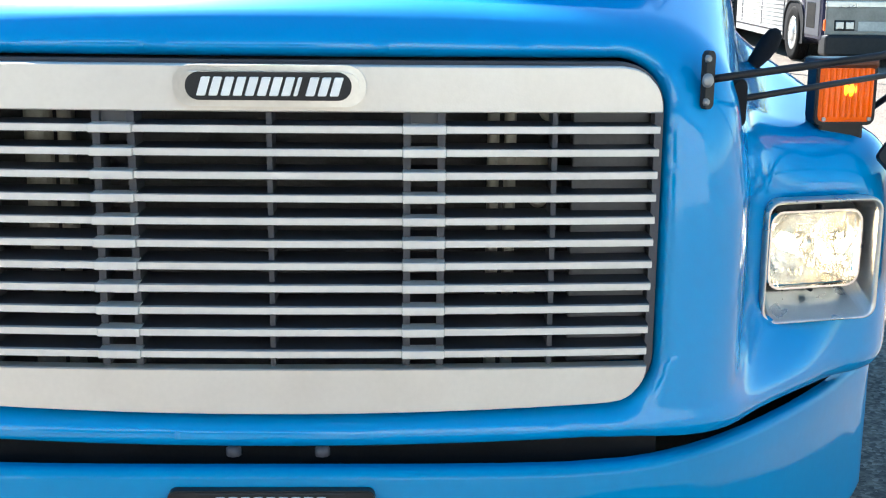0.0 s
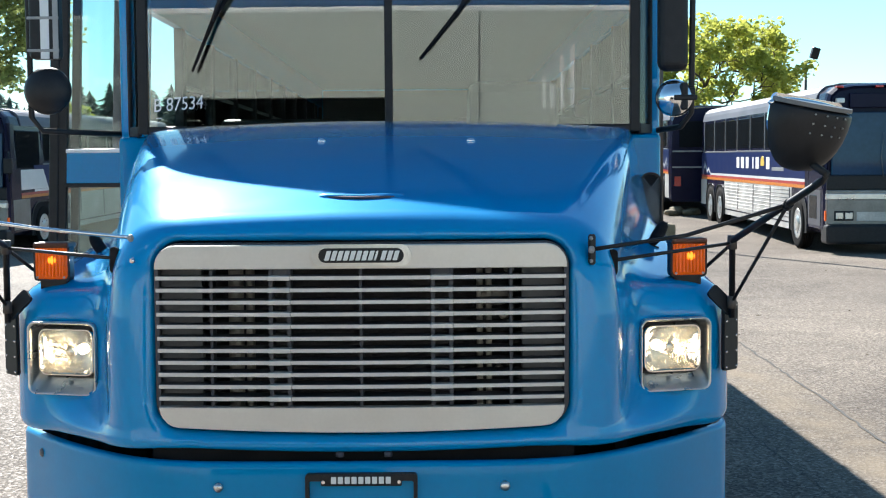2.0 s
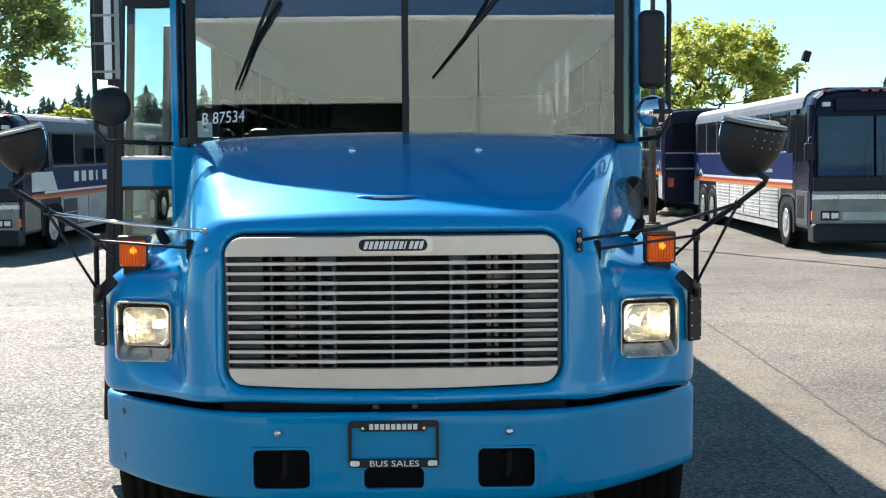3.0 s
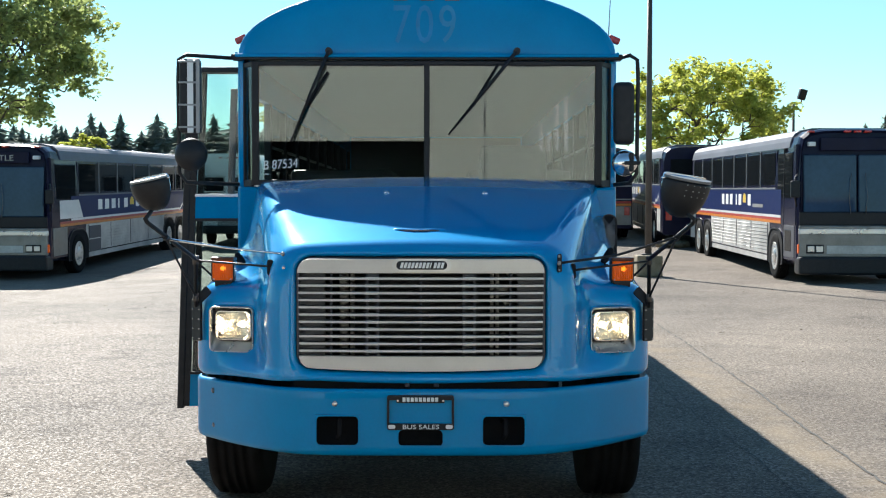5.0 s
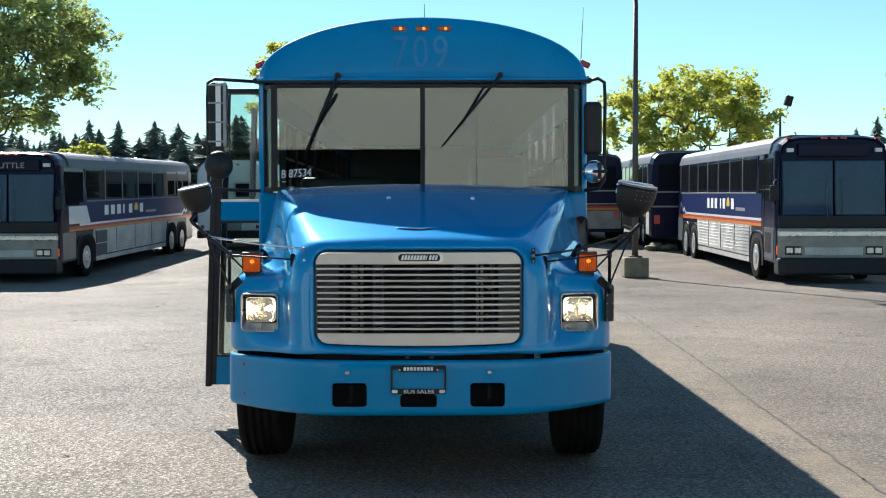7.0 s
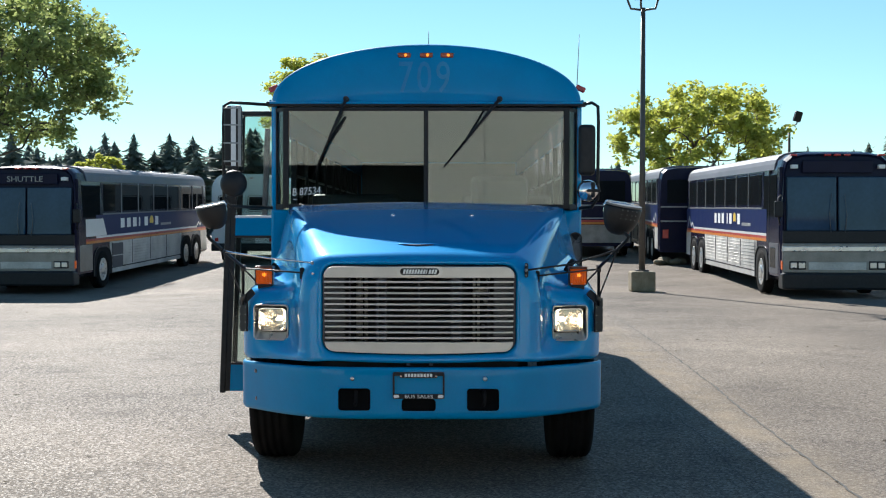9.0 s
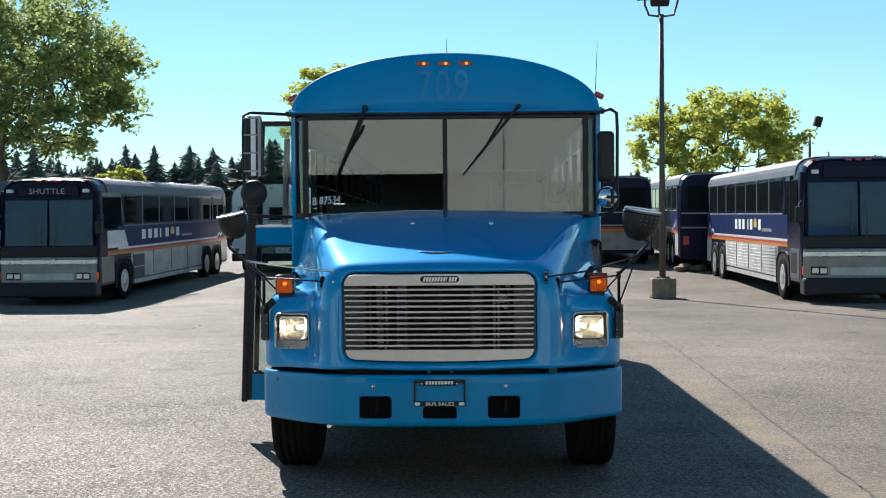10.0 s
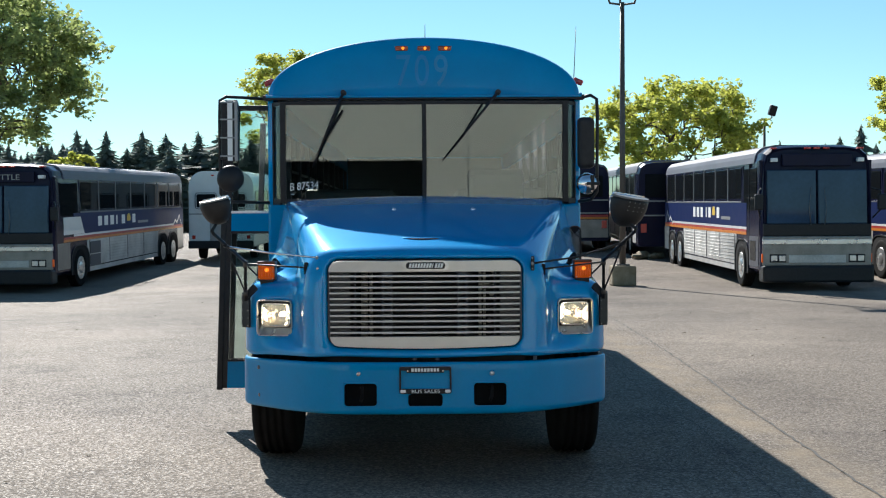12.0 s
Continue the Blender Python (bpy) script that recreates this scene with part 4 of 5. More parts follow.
def build_body():
    # roof with rounded front and rear caps
    bm = bmesh.new()
    us = [math.sin(math.pi / 2 * (-1 + 2 * k / 40)) for k in range(41)]
    ys = [(Y0 + 0.0, 0.86), (Y0 + 0.012, 0.93), (Y0 + 0.04, 0.97), (Y0 + 0.09, 0.99), (Y0 + 0.2, 1.0), (4, 1), (6, 1), (8, 1), (10, 1), (Y1 - 0.2, 1), (Y1 - 0.06, 0.97), (Y1, 0.9)]
    rows = []
    for y, k in ys:
        kx = 1 - (1 - k) * 0.25
        rows.append([bm.verts.new((1.225 * u * kx, y, 2.62 + (roof_z(1.225 * u) - 2.62) * (1 - (1 - k) * 0.55))) for u in us])
    for a, b in zip(rows, rows[1:]):
        for k in range(40):
            bm.faces.new((a[k], a[k + 1], b[k + 1], b[k])).smooth = True
    fc = [rows[0][k].co.copy() for k in range(41)]
    base = [bm.verts.new((p.x, Y0 - 0.03, 2.62)) for p in fc]
    mids = []
    for t in (0.25, 0.5, 0.75):
        mids.append([bm.verts.new((p.x, Y0 - 0.03 + 0.03 * t ** 2, 2.62 + (p.z - 2.62) * t)) for p in fc])
    lay = [base] + mids + [rows[0]]
    for a, b in zip(lay, lay[1:]):
        for k in range(40):
            bm.faces.new((a[k], a[k + 1], b[k + 1], b[k])).smooth = True
    bm.faces.new([v for v in rows[-1]])
    bmesh.ops.remove_doubles(bm, verts=bm.verts, dist=0.0005)
    bmesh.ops.recalc_face_normals(bm, faces=bm.faces)
    roof = part("roof", bm, BLUE_DULL, bus, "weathered blue domed roof")
    for k in range(7):
        y = 2.6 + k * 1.3
        rib = [(1.228 * math.sin(a), y, 2.62 + (roof_z(1.225 * math.sin(a)) - 2.62) + 0.003) for a in [math.pi / 2 * (-1 + 2 * i / 30) for i in range(31)]]
        part("roof_seam", tube(rib, 0.008, 6), BLUE_DULL, roof)
    # brow, gasket, header
    part("brow", box(-1.225, 1.225, Y0 - 0.055, Y0 + 0.03, 2.600, 2.622, 0.008), BLUE_DULL, bus)
    part("gasket", box(-1.20, 1.20, Y0 - 0.050, Y0 - 0.01, 2.585, 2.600, 0.004), BLACK, bus)
    part("ceiling_lining", box(-1.16, 1.16, Y0 + 0.1, Y1 - 0.1, 2.60, 2.62), LINING, bus)
    # sides
    for s in (-1, 1):
        xo, xi = s * 1.22, s * 1.17
        y_start = 2.30 if s > 0 else 3.25
        part("side_panel", box(xi, xo, y_start, Y1, 0.46, 1.78, 0.004), BLUE_DULL, bus, "weathered blue body side")
        part("header_panel", box(xi, xo, 2.30, Y1, 2.40, 2.63, 0.004), BLUE_DULL, bus)
        for k in range(10):
            y = y_start + 0.02 + k * (Y1 - 0.1 - y_start) / 9
            part("window_post", box(xi, xo - s * 0.004, y, y + 0.09, 1.78, 2.40), BLACK, bus)
        for k in range(9):
            ya = y_start + 0.11 + k * (Y1 - 0.1 - y_start) / 9
            yb = y_start + 0.02 + (k + 1) * (Y1 - 0.1 - y_start) / 9
            win = part("side_window", box(xo - s * 0.028, xo - s * 0.022, ya, yb, 1.78, 2.40), CLEAR, bus, "sliding side window")
            part("window_bar", box(xo - s * 0.032, xo - s * 0.016, ya, yb, 2.085, 2.105), GREY_TRIM, win)
        for z in (0.75, 1.05, 1.45):
            part("rub_rail", box(xo, xo + s * 0.012, y_start, Y1, z, z + 0.05, 0.005), BLUE_DULL, bus)
        part("drip_rail", tube([(s * 1.226, Y0 + 0.02, 2.63), (s * 1.226, Y1, 2.63)], 0.011, 8), BLUE_DULL, bus)
        # front corner pillar and cowl side
        part("corner_pillar", box(s * 1.182, s * 1.226, Y0 + 0.070, 2.32, 1.00, 2.615, 0.012), BLUE, bus)
        part("cowl_side", box(s * 1.0, s * 1.218, Y0 - 0.015, 2.2, 0.80, 1.775, 0.02), BLUE_DULL, bus)
    part("rear_wall", box(-1.20, 1.20, Y1 - 0.05, Y1 - 0.01, 0.46, 2.62, 0.01), BLUE_DULL, bus)
    # dark sheet added over the rear wall to keep the inside looking unlit
    part("rear_lining", box(-1.16, 1.16, Y1 - 0.075, Y1 - 0.055, 0.93, 2.59), SEAT, bus)
    part("floor_pan", box(-1.17, 1.17, 2.15, Y1 - 0.06, 0.86, 0.92), MATT, bus)
    part("cowl", box(-1.02, 1.02, Y0 - 0.03, Y0 + 0.05, 0.9, 1.765, 0.015), MATT, bus)


build_body()


def build_screen():
    """Two flat panes either side of a thin post, quarter panes at the corners, black rubber round them."""
    zb, zt = 1.785, 2.575
    for s in (-1, 1):
        m = pose(0, Y0 - 0.045, 0, 0, 0, s * 1.0)
        a, b = (0.018, 1.075) if s > 0 else (-1.075, -0.018)
        pane = part("windscreen", moved(box(a, b, -0.003, 0.003, zb + 0.03, zt - 0.025), m), WINDSCREEN, bus, "flat windscreen pane")
        for q in ((a - 0.004, b + 0.004, zb, zb + 0.034), (a - 0.004, b + 0.004, zt - 0.028, zt)):
            part("seal", moved(box(q[0], q[1], -0.016, 0.016, q[2], q[3], 0.006), m), BLACK, pane)
        e = 1.075 * s
        part("seal", moved(box(e, e + s * 0.045, -0.018, 0.02, zb, zt, 0.006), m), BLACK, pane)
        # quarter pane
        mq = pose(s * 1.115, Y0 - 0.03, 0, 0, 0, s * 58)
        l0, l1 = (0.0, 0.128) if s > 0 else (-0.128, 0.0)
        qp = part("quarter_window", moved(box(l0, l1, -0.003, 0.003, zb + 0.03, zt - 0.02), mq), CLEAR, bus)
        part("seal", moved(box(l0, l1, -0.010, 0.010, zb - 0.01, zb + 0.035, 0.004), mq), BLACK, qp)
        part("seal", moved(box(l0, l1, -0.010, 0.010, zt - 0.03, zt, 0.004), mq), BLACK, qp)
        part("seal", moved(box(l1 - 0.016 if s > 0 else l0, l1 if s > 0 else l0 + 0.016, -0.012, 0.012, zb, zt, 0.004), mq), BLACK, qp)
    part("centre_post", box(-0.018, 0.018, Y0 - 0.062, Y0 - 0.02, zb, zt, 0.007), BLACK, bus)
    part("underline", moved(box(-0.013, 0.013, -0.001, 0.001, -0.0025, 0.0025), pose(-1.022, Y0 - 0.060, 1.855)), LETTER, bus)
    num = writing("B 87534", 0.084, 0.0015)
    for v in num.verts:
        v.co.x = v.co.x * 0.80 + v.co.z * 0.12
    part("stock_number", moved(num, pose(-1.045, Y0 - 0.071, 1.882, 0, -4, -1)), LETTER, bus, "hand-painted white number on the glass")


build_screen()


def build_wiper(px, tip, gap):
    base = Vector((px, Y0 - 0.075, 2.635))
    end = Vector((tip[0], Y0 - 0.085, tip[1]))
    w = part("wiper", tube([base + Vector((0, 0.03, 0)), base + Vector((0, -0.03, 0.0))], 0.022, 12), BLACK, bus, "black pantograph wiper hung from above")
    mid = base.lerp(end, 0.48)
    part("arm", tube([base + Vector((0, -0.02, 0)), mid + Vector((0, -0.03, 0)), base.lerp(end, 0.62) + Vector((0, -0.012, 0))], [0.012, 0.010, 0.008], 8), BLACK, w)
    d = (end - base).normalized()
    side = Vector((-d.z, 0, d.x))
    blade = tube([base.lerp(end, 0.20) + side * gap, base.lerp(end, 0.6), end], [0.008, 0.011, 0.006], 8)
    part("blade", blade, MATT, w)


build_wiper(-0.622, (-0.865, 2.06), 0.045)
build_wiper(0.572, (0.14, 2.108), -0.04)


def build_latch(s):
    """Rubber T-handle hood latch standing on the fender."""
    a = Vector((s * 1.00, 1.02, 1.265 if s > 0 else 1.235))
    latch = part("hood_latch", tube([a, a + Vector((s * 0.008, 0, 0.035)), a + Vector((s * 0.016, 0.0, 0.065))], [0.016, 0.013, 0.016], 10), MATT, bus, "black rubber hood latch")
    part("handle", tube([a + Vector((s * q, 0.0, h)) for q, h in ((-0.012, 0.062), (0.004, 0.078), (0.020, 0.098), (0.036, 0.122), (0.047, 0.143), (0.052, 0.153))],
                        [0.008, 0.018, 0.022, 0.023, 0.018, 0.007], 12), MATT, latch)
    part("bracket", tube([a + Vector((0, 0.0, -0.03)), a + Vector((0, 0.0, -0.012)), a + Vector((0, 0.0, 0.012)), a + Vector((0, 0.0, 0.026))], [0.012, 0.024, 0.024, 0.012], 10), BLACK, latch)


def build_nozzle(x):
    """Washer nozzle on the hood top."""
    y = 1.14
    z = 1.458 + 0.295 * y - 0.053 * y * y - 0.04 * (x / 0.97) ** 2
    part("washer_nozzle", lathe([(0.017, -0.006), (0.016, 0.004), (0.011, 0.010), (0.003, 0.013)], pose(x, y, z, -10), 16), CHROME, bus, "small bright washer nozzle")


build_nozzle(-0.215)
build_nozzle(0.343)
build_latch(-1)
build_latch(1)


def build_roof_details():
    for x in (-0.172, 0.0, 0.162):
        z = 2.985
        lamp = part("marker_lamp", box(x - 0.066, x + 0.066, Y0 - 0.006, Y0 + 0.05, z - 0.024, z + 0.024, 0.010), GREY_TRIM, bus, "amber roof marker lamp, lit")
        part("lens", box(x - 0.050, x + 0.050, Y0 - 0.022, Y0, z - 0.019, z + 0.019, 0.009), MARKER, lamp)
        part("bulb", lathe([(0.012, -0.003), (0.012, 0.003)], pose(x + 0.01, Y0 - 0.021, z, 90), 12), AMBER_LIT, lamp)
    for s in (-1, 1):
        part("marker_lamp", moved(box(-0.04, 0.04, -0.02, 0.02, -0.022, 0.022, 0.01), pose(s * 1.235, 2.35, 2.755, 0, s * 25, 0)), RED_LENS, bus, "red-amber side marker lamp")
    for k, ch in enumerate("709"):
        bm = writing(ch, 0.35, 0.0006)
        for v in bm.verts:
            v.co.x *= 0.72
        # the last digit's paler colour holds the gloss seen on it
        part("fleet_number", moved(bm, pose(-0.225 + k * 0.147, Y0 - 0.0335, 2.695, -3)), BLUE_GLOSS if k == 2 else BLUE_GHOST, bus, "faded ghost of a painted number")
    part("antenna", tube([(0.01, 2.5, 3.06), (0.01, 2.5, 3.24)], [0.005, 0.002], 6), GREY_TRIM, bus)
    part("antenna", tube([(1.225, 2.6, 2.66), (1.250, 2.6, 3.23)], [0.005, 0.002], 6), GREY_TRIM, bus)
    # mesh vent in the cowl beside the hood
    part("hood_edge_strip", tube([(1.200 - 0.2 * (z - 1.18), 2.033, z) for z in (1.27, 1.36, 1.45, 1.54, 1.60)], 0.006, 8), CHROME, bus, "bright strip along the hood's rear edge")
    m = pose(1.170, 2.058, 1.445, 0, 0, 8)
    v = part("hood_vent", moved(plate(rounded(-0.047, 0.047, -0.150, 0.150, 0.044, 8), -0.004, 0.03, bevel=0.002), m), MATT, bus, "black cowl vent with diamond mesh")
    rim = plate(rounded(-0.052, 0.052, -0.156, 0.156, 0.049, 8), -0.012, 0.0, rounded(-0.043, 0.043, -0.146, 0.146, 0.040, 8), 0.002)
    part("rim", moved(rim, m), BLACK, v)
    for k in range(-11, 12):
        for q in (-1, 1):
            ends = [(x, q * x * 1.3 + k * 0.014) for x in (-0.041, 0.041)]
            if max(abs(z) for _, z in ends) < 0.142:
                part("mesh_wire", moved(tube([(x, -0.007, z) for x, z in ends], 0.0016, 4), m), GREY_TRIM, v)


build_roof_details()


def build_side_mirror(s):
    """West-coast mirror over a round convex one, on a tubular loop."""
    x = s * (1.255 if s > 0 else 1.49)
    z0, z1 = (2.04, 2.435) if s > 0 else (2.11, 2.575)
    y = 1.93
    loop = part("mirror_loop", tube([(s * 1.215, 2.12, 2.60), (x + s * 0.03, y + 0.03, 2.605), (x + s * 0.075, y + 0.02, 2.575), (x + s * 0.08, y + 0.02, 2.45), (x + s * 0.075, y + 0.02, 1.86), (x + s * 0.03, y + 0.03, 1.80), (s * 1.21, 2.10, 1.79)], 0.013, 10), BLACK, bus, "black tubular mirror loop")
    part("bracket", box(s * 1.19, s * 1.25, 2.03, 2.14, 2.585, 2.62, 0.006), BLACK, loop)
    hw, hx, soft = (0.066, x - 0.010, 0.038) if s > 0 else (0.066, x, 0.02)
    h = part("mirror_head", box(hx - hw, hx + hw, y - 0.03, y + 0.05, z0, z1, soft, 5), BLACK, loop, "tall rectangular mirror head")
    part("mirror_glass", box(hx - hw + 0.03, hx + hw - 0.03, y + 0.050, y + 0.054, z0 + 0.03, z1 - 0.03), CHROME, h)
    if s < 0:
        for q in (2.14, 2.28, 2.42, 2.55):
            part("strap", box(x - 0.069, x + 0.069, y - 0.036, y - 0.028, q, q + 0.012, 0.002), GREY_TRIM, h)
        part("strap", box(x - 0.012, x + 0.026, y - 0.034, y - 0.028, z0, z1, 0.002), WHITE, h, "pale strip")
        part("strap", box(x + 0.042, x + 0.066, y - 0.034, y - 0.028, z0, z1, 0.002), GREY_TRIM, h)
    r = 0.083 if s > 0 else 0.105
    part("convex_mirror", lathe([(r, 0.0), (r * 0.98, 0.012), (r * 0.8, 0.035), (r * 0.45, 0.052), (r * 0.1, 0.058)], pose(x + s * 0.0, y + 0.02, 1.925 if s > 0 else 1.975, 90), 28), CHROME if s > 0 else BLACK, loop, "round convex mirror")
    part("clamp", box(x + s * 0.03, x + s * 0.09, y, y + 0.04, 1.93, 1.97, 0.008), BLACK, loop)
    if s > 0:
        part("clamp", box(x - 0.012, x + 0.09, y - 0.045, y - 0.015, 1.912, 1.936, 0.006), BLACK, loop)
        part("clamp", box(x + 0.02, x + 0.05, y - 0.04, y - 0.01, 1.87, 1.99, 0.008), BLACK, loop)


build_side_mirror(-1)
build_side_mirror(1)


def build_door():
    """Entrance door leaf swung out square to the side, with the second leaf folded behind it."""
    y = 2.42
    for k, (xa, xb, yy) in enumerate(((-1.69, -1.235, y), (-1.66, -1.24, y + 0.10))):
        d = part("door_leaf", box(xa + 0.045, xa + 0.085, yy, yy + 0.035, 0.30, 2.58, 0.004), BLACK, bus, "open glazed entrance door leaf")
        part("stile", box(xb - 0.05, xb, yy, yy + 0.035, 0.30, 2.58, 0.004), BLUE_DULL, d)
        for z0, z1 in ((0.30, 0.52), (1.565, 1.715), (2.545, 2.58)):
            part("rail", box(xa + 0.08, xb - 0.045, yy + 0.002, yy + 0.033, z0, z1, 0.004), BLACK if z0 > 2 else BLUE_DULL, d)
        part("pane", box(xa + 0.08, xb - 0.045, yy + 0.014, yy + 0.020, 1.715, 2.545), CLEAR, d)
        part("pane", box(xa + 0.08, xb - 0.045, yy + 0.014, yy + 0.020, 0.52, 1.565), CLEAR, d)
        for z0, z1 in ((1.712, 1.732), (1.548, 1.568), (0.515, 0.535)):
            part("glazing_bead", box(xa + 0.08, xb - 0.045, yy - 0.004, yy + 0.01, z0, z1, 0.003), WHITE if z0 > 1.7 else BLACK, d)
        if k == 0:
            part("rubber_edge", box(xa, xa + 0.048, yy - 0.004, yy + 0.04, 0.285, 2.585, 0.008), BLACK, d, "black rubber door edge")
            part("hinge_bar", box(xb - 0.165, xb - 0.12, yy + 0.04, yy + 0.07, 1.72, 2.44, 0.005), SLATE, d, "grey inner door post")
            part("grab_handle", tube([(xb - 0.06, yy - 0.01, 2.30), (xb - 0.07, yy - 0.05, 2.28), (xb - 0.07, yy - 0.05, 2.06), (xb - 0.06, yy - 0.01, 2.04)], 0.009, 8), SLATE, d)
        for o in (d, *d.children):
            for v in o.data.vertices:
                v.co.x += 0.035 * (v.co.z - 0.3)
    well = part("step_well", box(-1.20, -0.55, 2.32, 3.26, 0.30, 0.34, 0.006), MATT, bus, "black entrance step well")
    part("riser", box(-0.60, -0.55, 2.32, 3.26, 0.34, 0.88), MATT, well)
    part("riser", box(-1.20, -0.60, 2.32, 2.36, 0.34, 0.88), MATT, well)
    part("riser", box(-1.20, -0.60, 3.22, 3.26, 0.34, 0.88), MATT, well)
    for sx in (-1, 1):
        part("mud_flap", box(sx * 0.86, sx * 1.20, 1.90, 1.912, 0.20, 0.86), MATT, bus)


build_door()


def build_cab():
    """What shows dimly through the glass."""
    part("dashboard", box(-1.1, 1.1, Y0 + 0.12, Y0 + 0.55, 1.30, 1.66, 0.05), SEAT, bus)
    part("driver_seat", box(0.37, 0.87, 3.2, 3.34, 1.2, 2.1, 0.06), SEAT, bus)
    for k in range(8):
        for sx in (-0.72, 0.72):
            seat = part("bench_seat", box(sx - 0.42, sx + 0.42, 4.2 + k * 0.82, 4.30 + k * 0.82, 0.95, 1.95, 0.04), SEAT, bus)
            part("cushion", box(sx - 0.42, sx + 0.42, 3.85 + k * 0.82, 4.2 + k * 0.82, 1.25, 1.38, 0.04), SEAT, seat)


build_cab()
for ob in bus.children_recursive:
    if ob.name.startswith(("windscreen", "quarter_window", "pane", "side_window")):
        ob.visible_shadow = False


# ---- parked coaches ----
CL, CW, CH = 12.2, 1.295, 3.35
LONG = 1.155


def coach_section(k=0.0):
    """Cross-section of the coach, closed outline of (x, z)."""
    half = [(0.0, 0.42), (1.22, 0.42), (CW, 0.50), (CW, 1.60), (CW - 0.01, 2.2), (CW - 0.04, 2.95), (CW - 0.10, 3.16), (CW - 0.25, 3.28), (CW - 0.55, 3.33), (0.0, CH)]
    return half + [(-x, z) for x, z in half[-2:0:-1]]


def build_coach(name, label, m):
    c = thing(name, label, "coach", m, "coaches parked in the lot")
    bm = bmesh.new()
    rows = []
    for y, sx, dz in ((0.05, 0.93, 0.10), (0.0, 0.965, 0.05), (0.10, 0.99, 0.015), (0.28, 1, 0), (4, 1, 0), (8, 1, 0), (CL - 0.2, 1, 0), (CL, 0.96, 0.05)):
        rows.append([bm.verts.new((x * sx, y + max(0, z - 1.5) * 0.05 * (1 if y < 0.2 else 0), z - (dz if z > 2.5 else 0))) for x, z in coach_section()])
    n = len(rows[0])
    for a, b in zip(rows, rows[1:]):
        for k in range(n):
            bm.faces.new((a[k], a[(k + 1) % n], b[(k + 1) % n], b[k]))
    bm.faces.new(rows[0][::-1])
    bm.faces.new(rows[-1])
    bmesh.ops.recalc_face_normals(bm, faces=bm.faces)
    part("body", bm, NAVY_DARK, c, "dark navy coach body")
    part("roof_skin", box(-CW + 0.50, CW - 0.50, 0.75, CL - 0.25, 3.33, 3.378, 0.01), ROOF, c, "pale aluminium roof")
    part("roof_hatch", box(-0.4, 0.4, 3.0, 3.8, 3.36, 3.42, 0.02), WHITE, c)
    part("roof_hatch", box(-0.4, 0.4, 8.6, 9.4, 3.36, 3.42, 0.02), WHITE, c)
    for s in (-1, 1):
        # shoulder of the roof
        sh = bmesh.new()
        rim = [(CW - 0.022, 2.95), (CW - 0.050, 3.09), (CW - 0.085, 3.19), (CW - 0.15, 3.262), (CW - 0.24, 3.318), (CW - 0.58, 3.374), (CW - 0.58, 3.30), (CW - 0.28, 3.22), (CW - 0.12, 3.06), (CW - 0.08, 2.95)]
        rr = [[sh.verts.new((s * x, y, z)) for x, z in rim] for y in (0.75, CL - 0.25)]
        for k in range(len(rim)):
            sh.faces.new((rr[0][k], rr[0][(k + 1) % len(rim)], rr[1][(k + 1) % len(rim)], rr[1][k]))
        sh.faces.new(rr[0][::-1])
        sh.faces.new(rr[1])
        bmesh.ops.recalc_face_normals(sh, faces=sh.faces)
        part("roof_shoulder", sh, ROOF, c, "silver roof shoulder")
        x0 = s * (CW - 0.06)
        # window band
        part("window_band", box(x0, s * (CW - 0.018), 1.75, CL - 0.5, 2.06, 2.93, 0.004), NAVY_DARK, c)
        for k in range(7):
            a = 1.85 + k * 1.40
            b = min(a + 1.28, CL - 0.6)
            w = part("side_window", box(x0, s * (CW - 0.006), a, b, 2.12, 2.88, 0.012), DARK_GLASS, c, "tinted side window")
            part("window_post", box(x0, s * (CW + 0.006), b + 0.035, b + 0.085, 2.06, 2.93, 0.006), TRIM_DARK, w)
        part("window_rail", box(x0, s * (CW + 0.006), 1.8, CL - 0.5, 2.03, 2.07, 0.006), TRIM_DARK, c)
        part("side_panel", box(x0, s * (CW + 0.003), 1.30, CL - 0.25, 1.40, 2.03, 0.004), NAVY, c, "navy blue side panel")
        # stripes
        lead = 0.62 if s > 0 else 1.30
        part("stripe", box(x0, s * (CW + 0.005), 1.30, CL - 1.6, 1.395, 1.455, 0.002), WHITE, c, "white stripe")
        part("stripe", box(x0, s * (CW + 0.005), lead, CL - 0.3, 1.335, 1.393, 0.002), RED, c, "red stripe")
        part("stripe", box(x0, s * (CW + 0.005), lead, CL - 0.3, 1.265, 1.333, 0.002), ORANGE, c, "orange stripe")
        # mountain mark near the tail
        mt = bmesh.new()
        q = [(CL - 1.62, 1.395), (CL - 1.25, 1.62), (CL - 1.05, 1.52), (CL - 0.72, 1.80), (CL - 0.45, 1.42), (CL - 0.45, 1.36), (CL - 0.72, 1.70), (CL - 1.04, 1.44), (CL - 1.25, 1.545), (CL - 1.62, 1.34)]
        fa = [mt.verts.new((s * (CW + 0.0055), y, z)) for y, z in q]
        fb = [mt.verts.new((s * (CW - 0.02), y, z)) for y, z in q]
        mt.faces.new(fa)
        mt.faces.new(fb[::-1])
        for k in range(len(q)):
            mt.faces.new((fa[k], fa[(k + 1) % len(q)], fb[(k + 1) % len(q)], fb[k]))
        bmesh.ops.recalc_face_normals(mt, faces=mt.faces)
        part("decal", mt, WHITE, c, "white mountain-shaped decal")
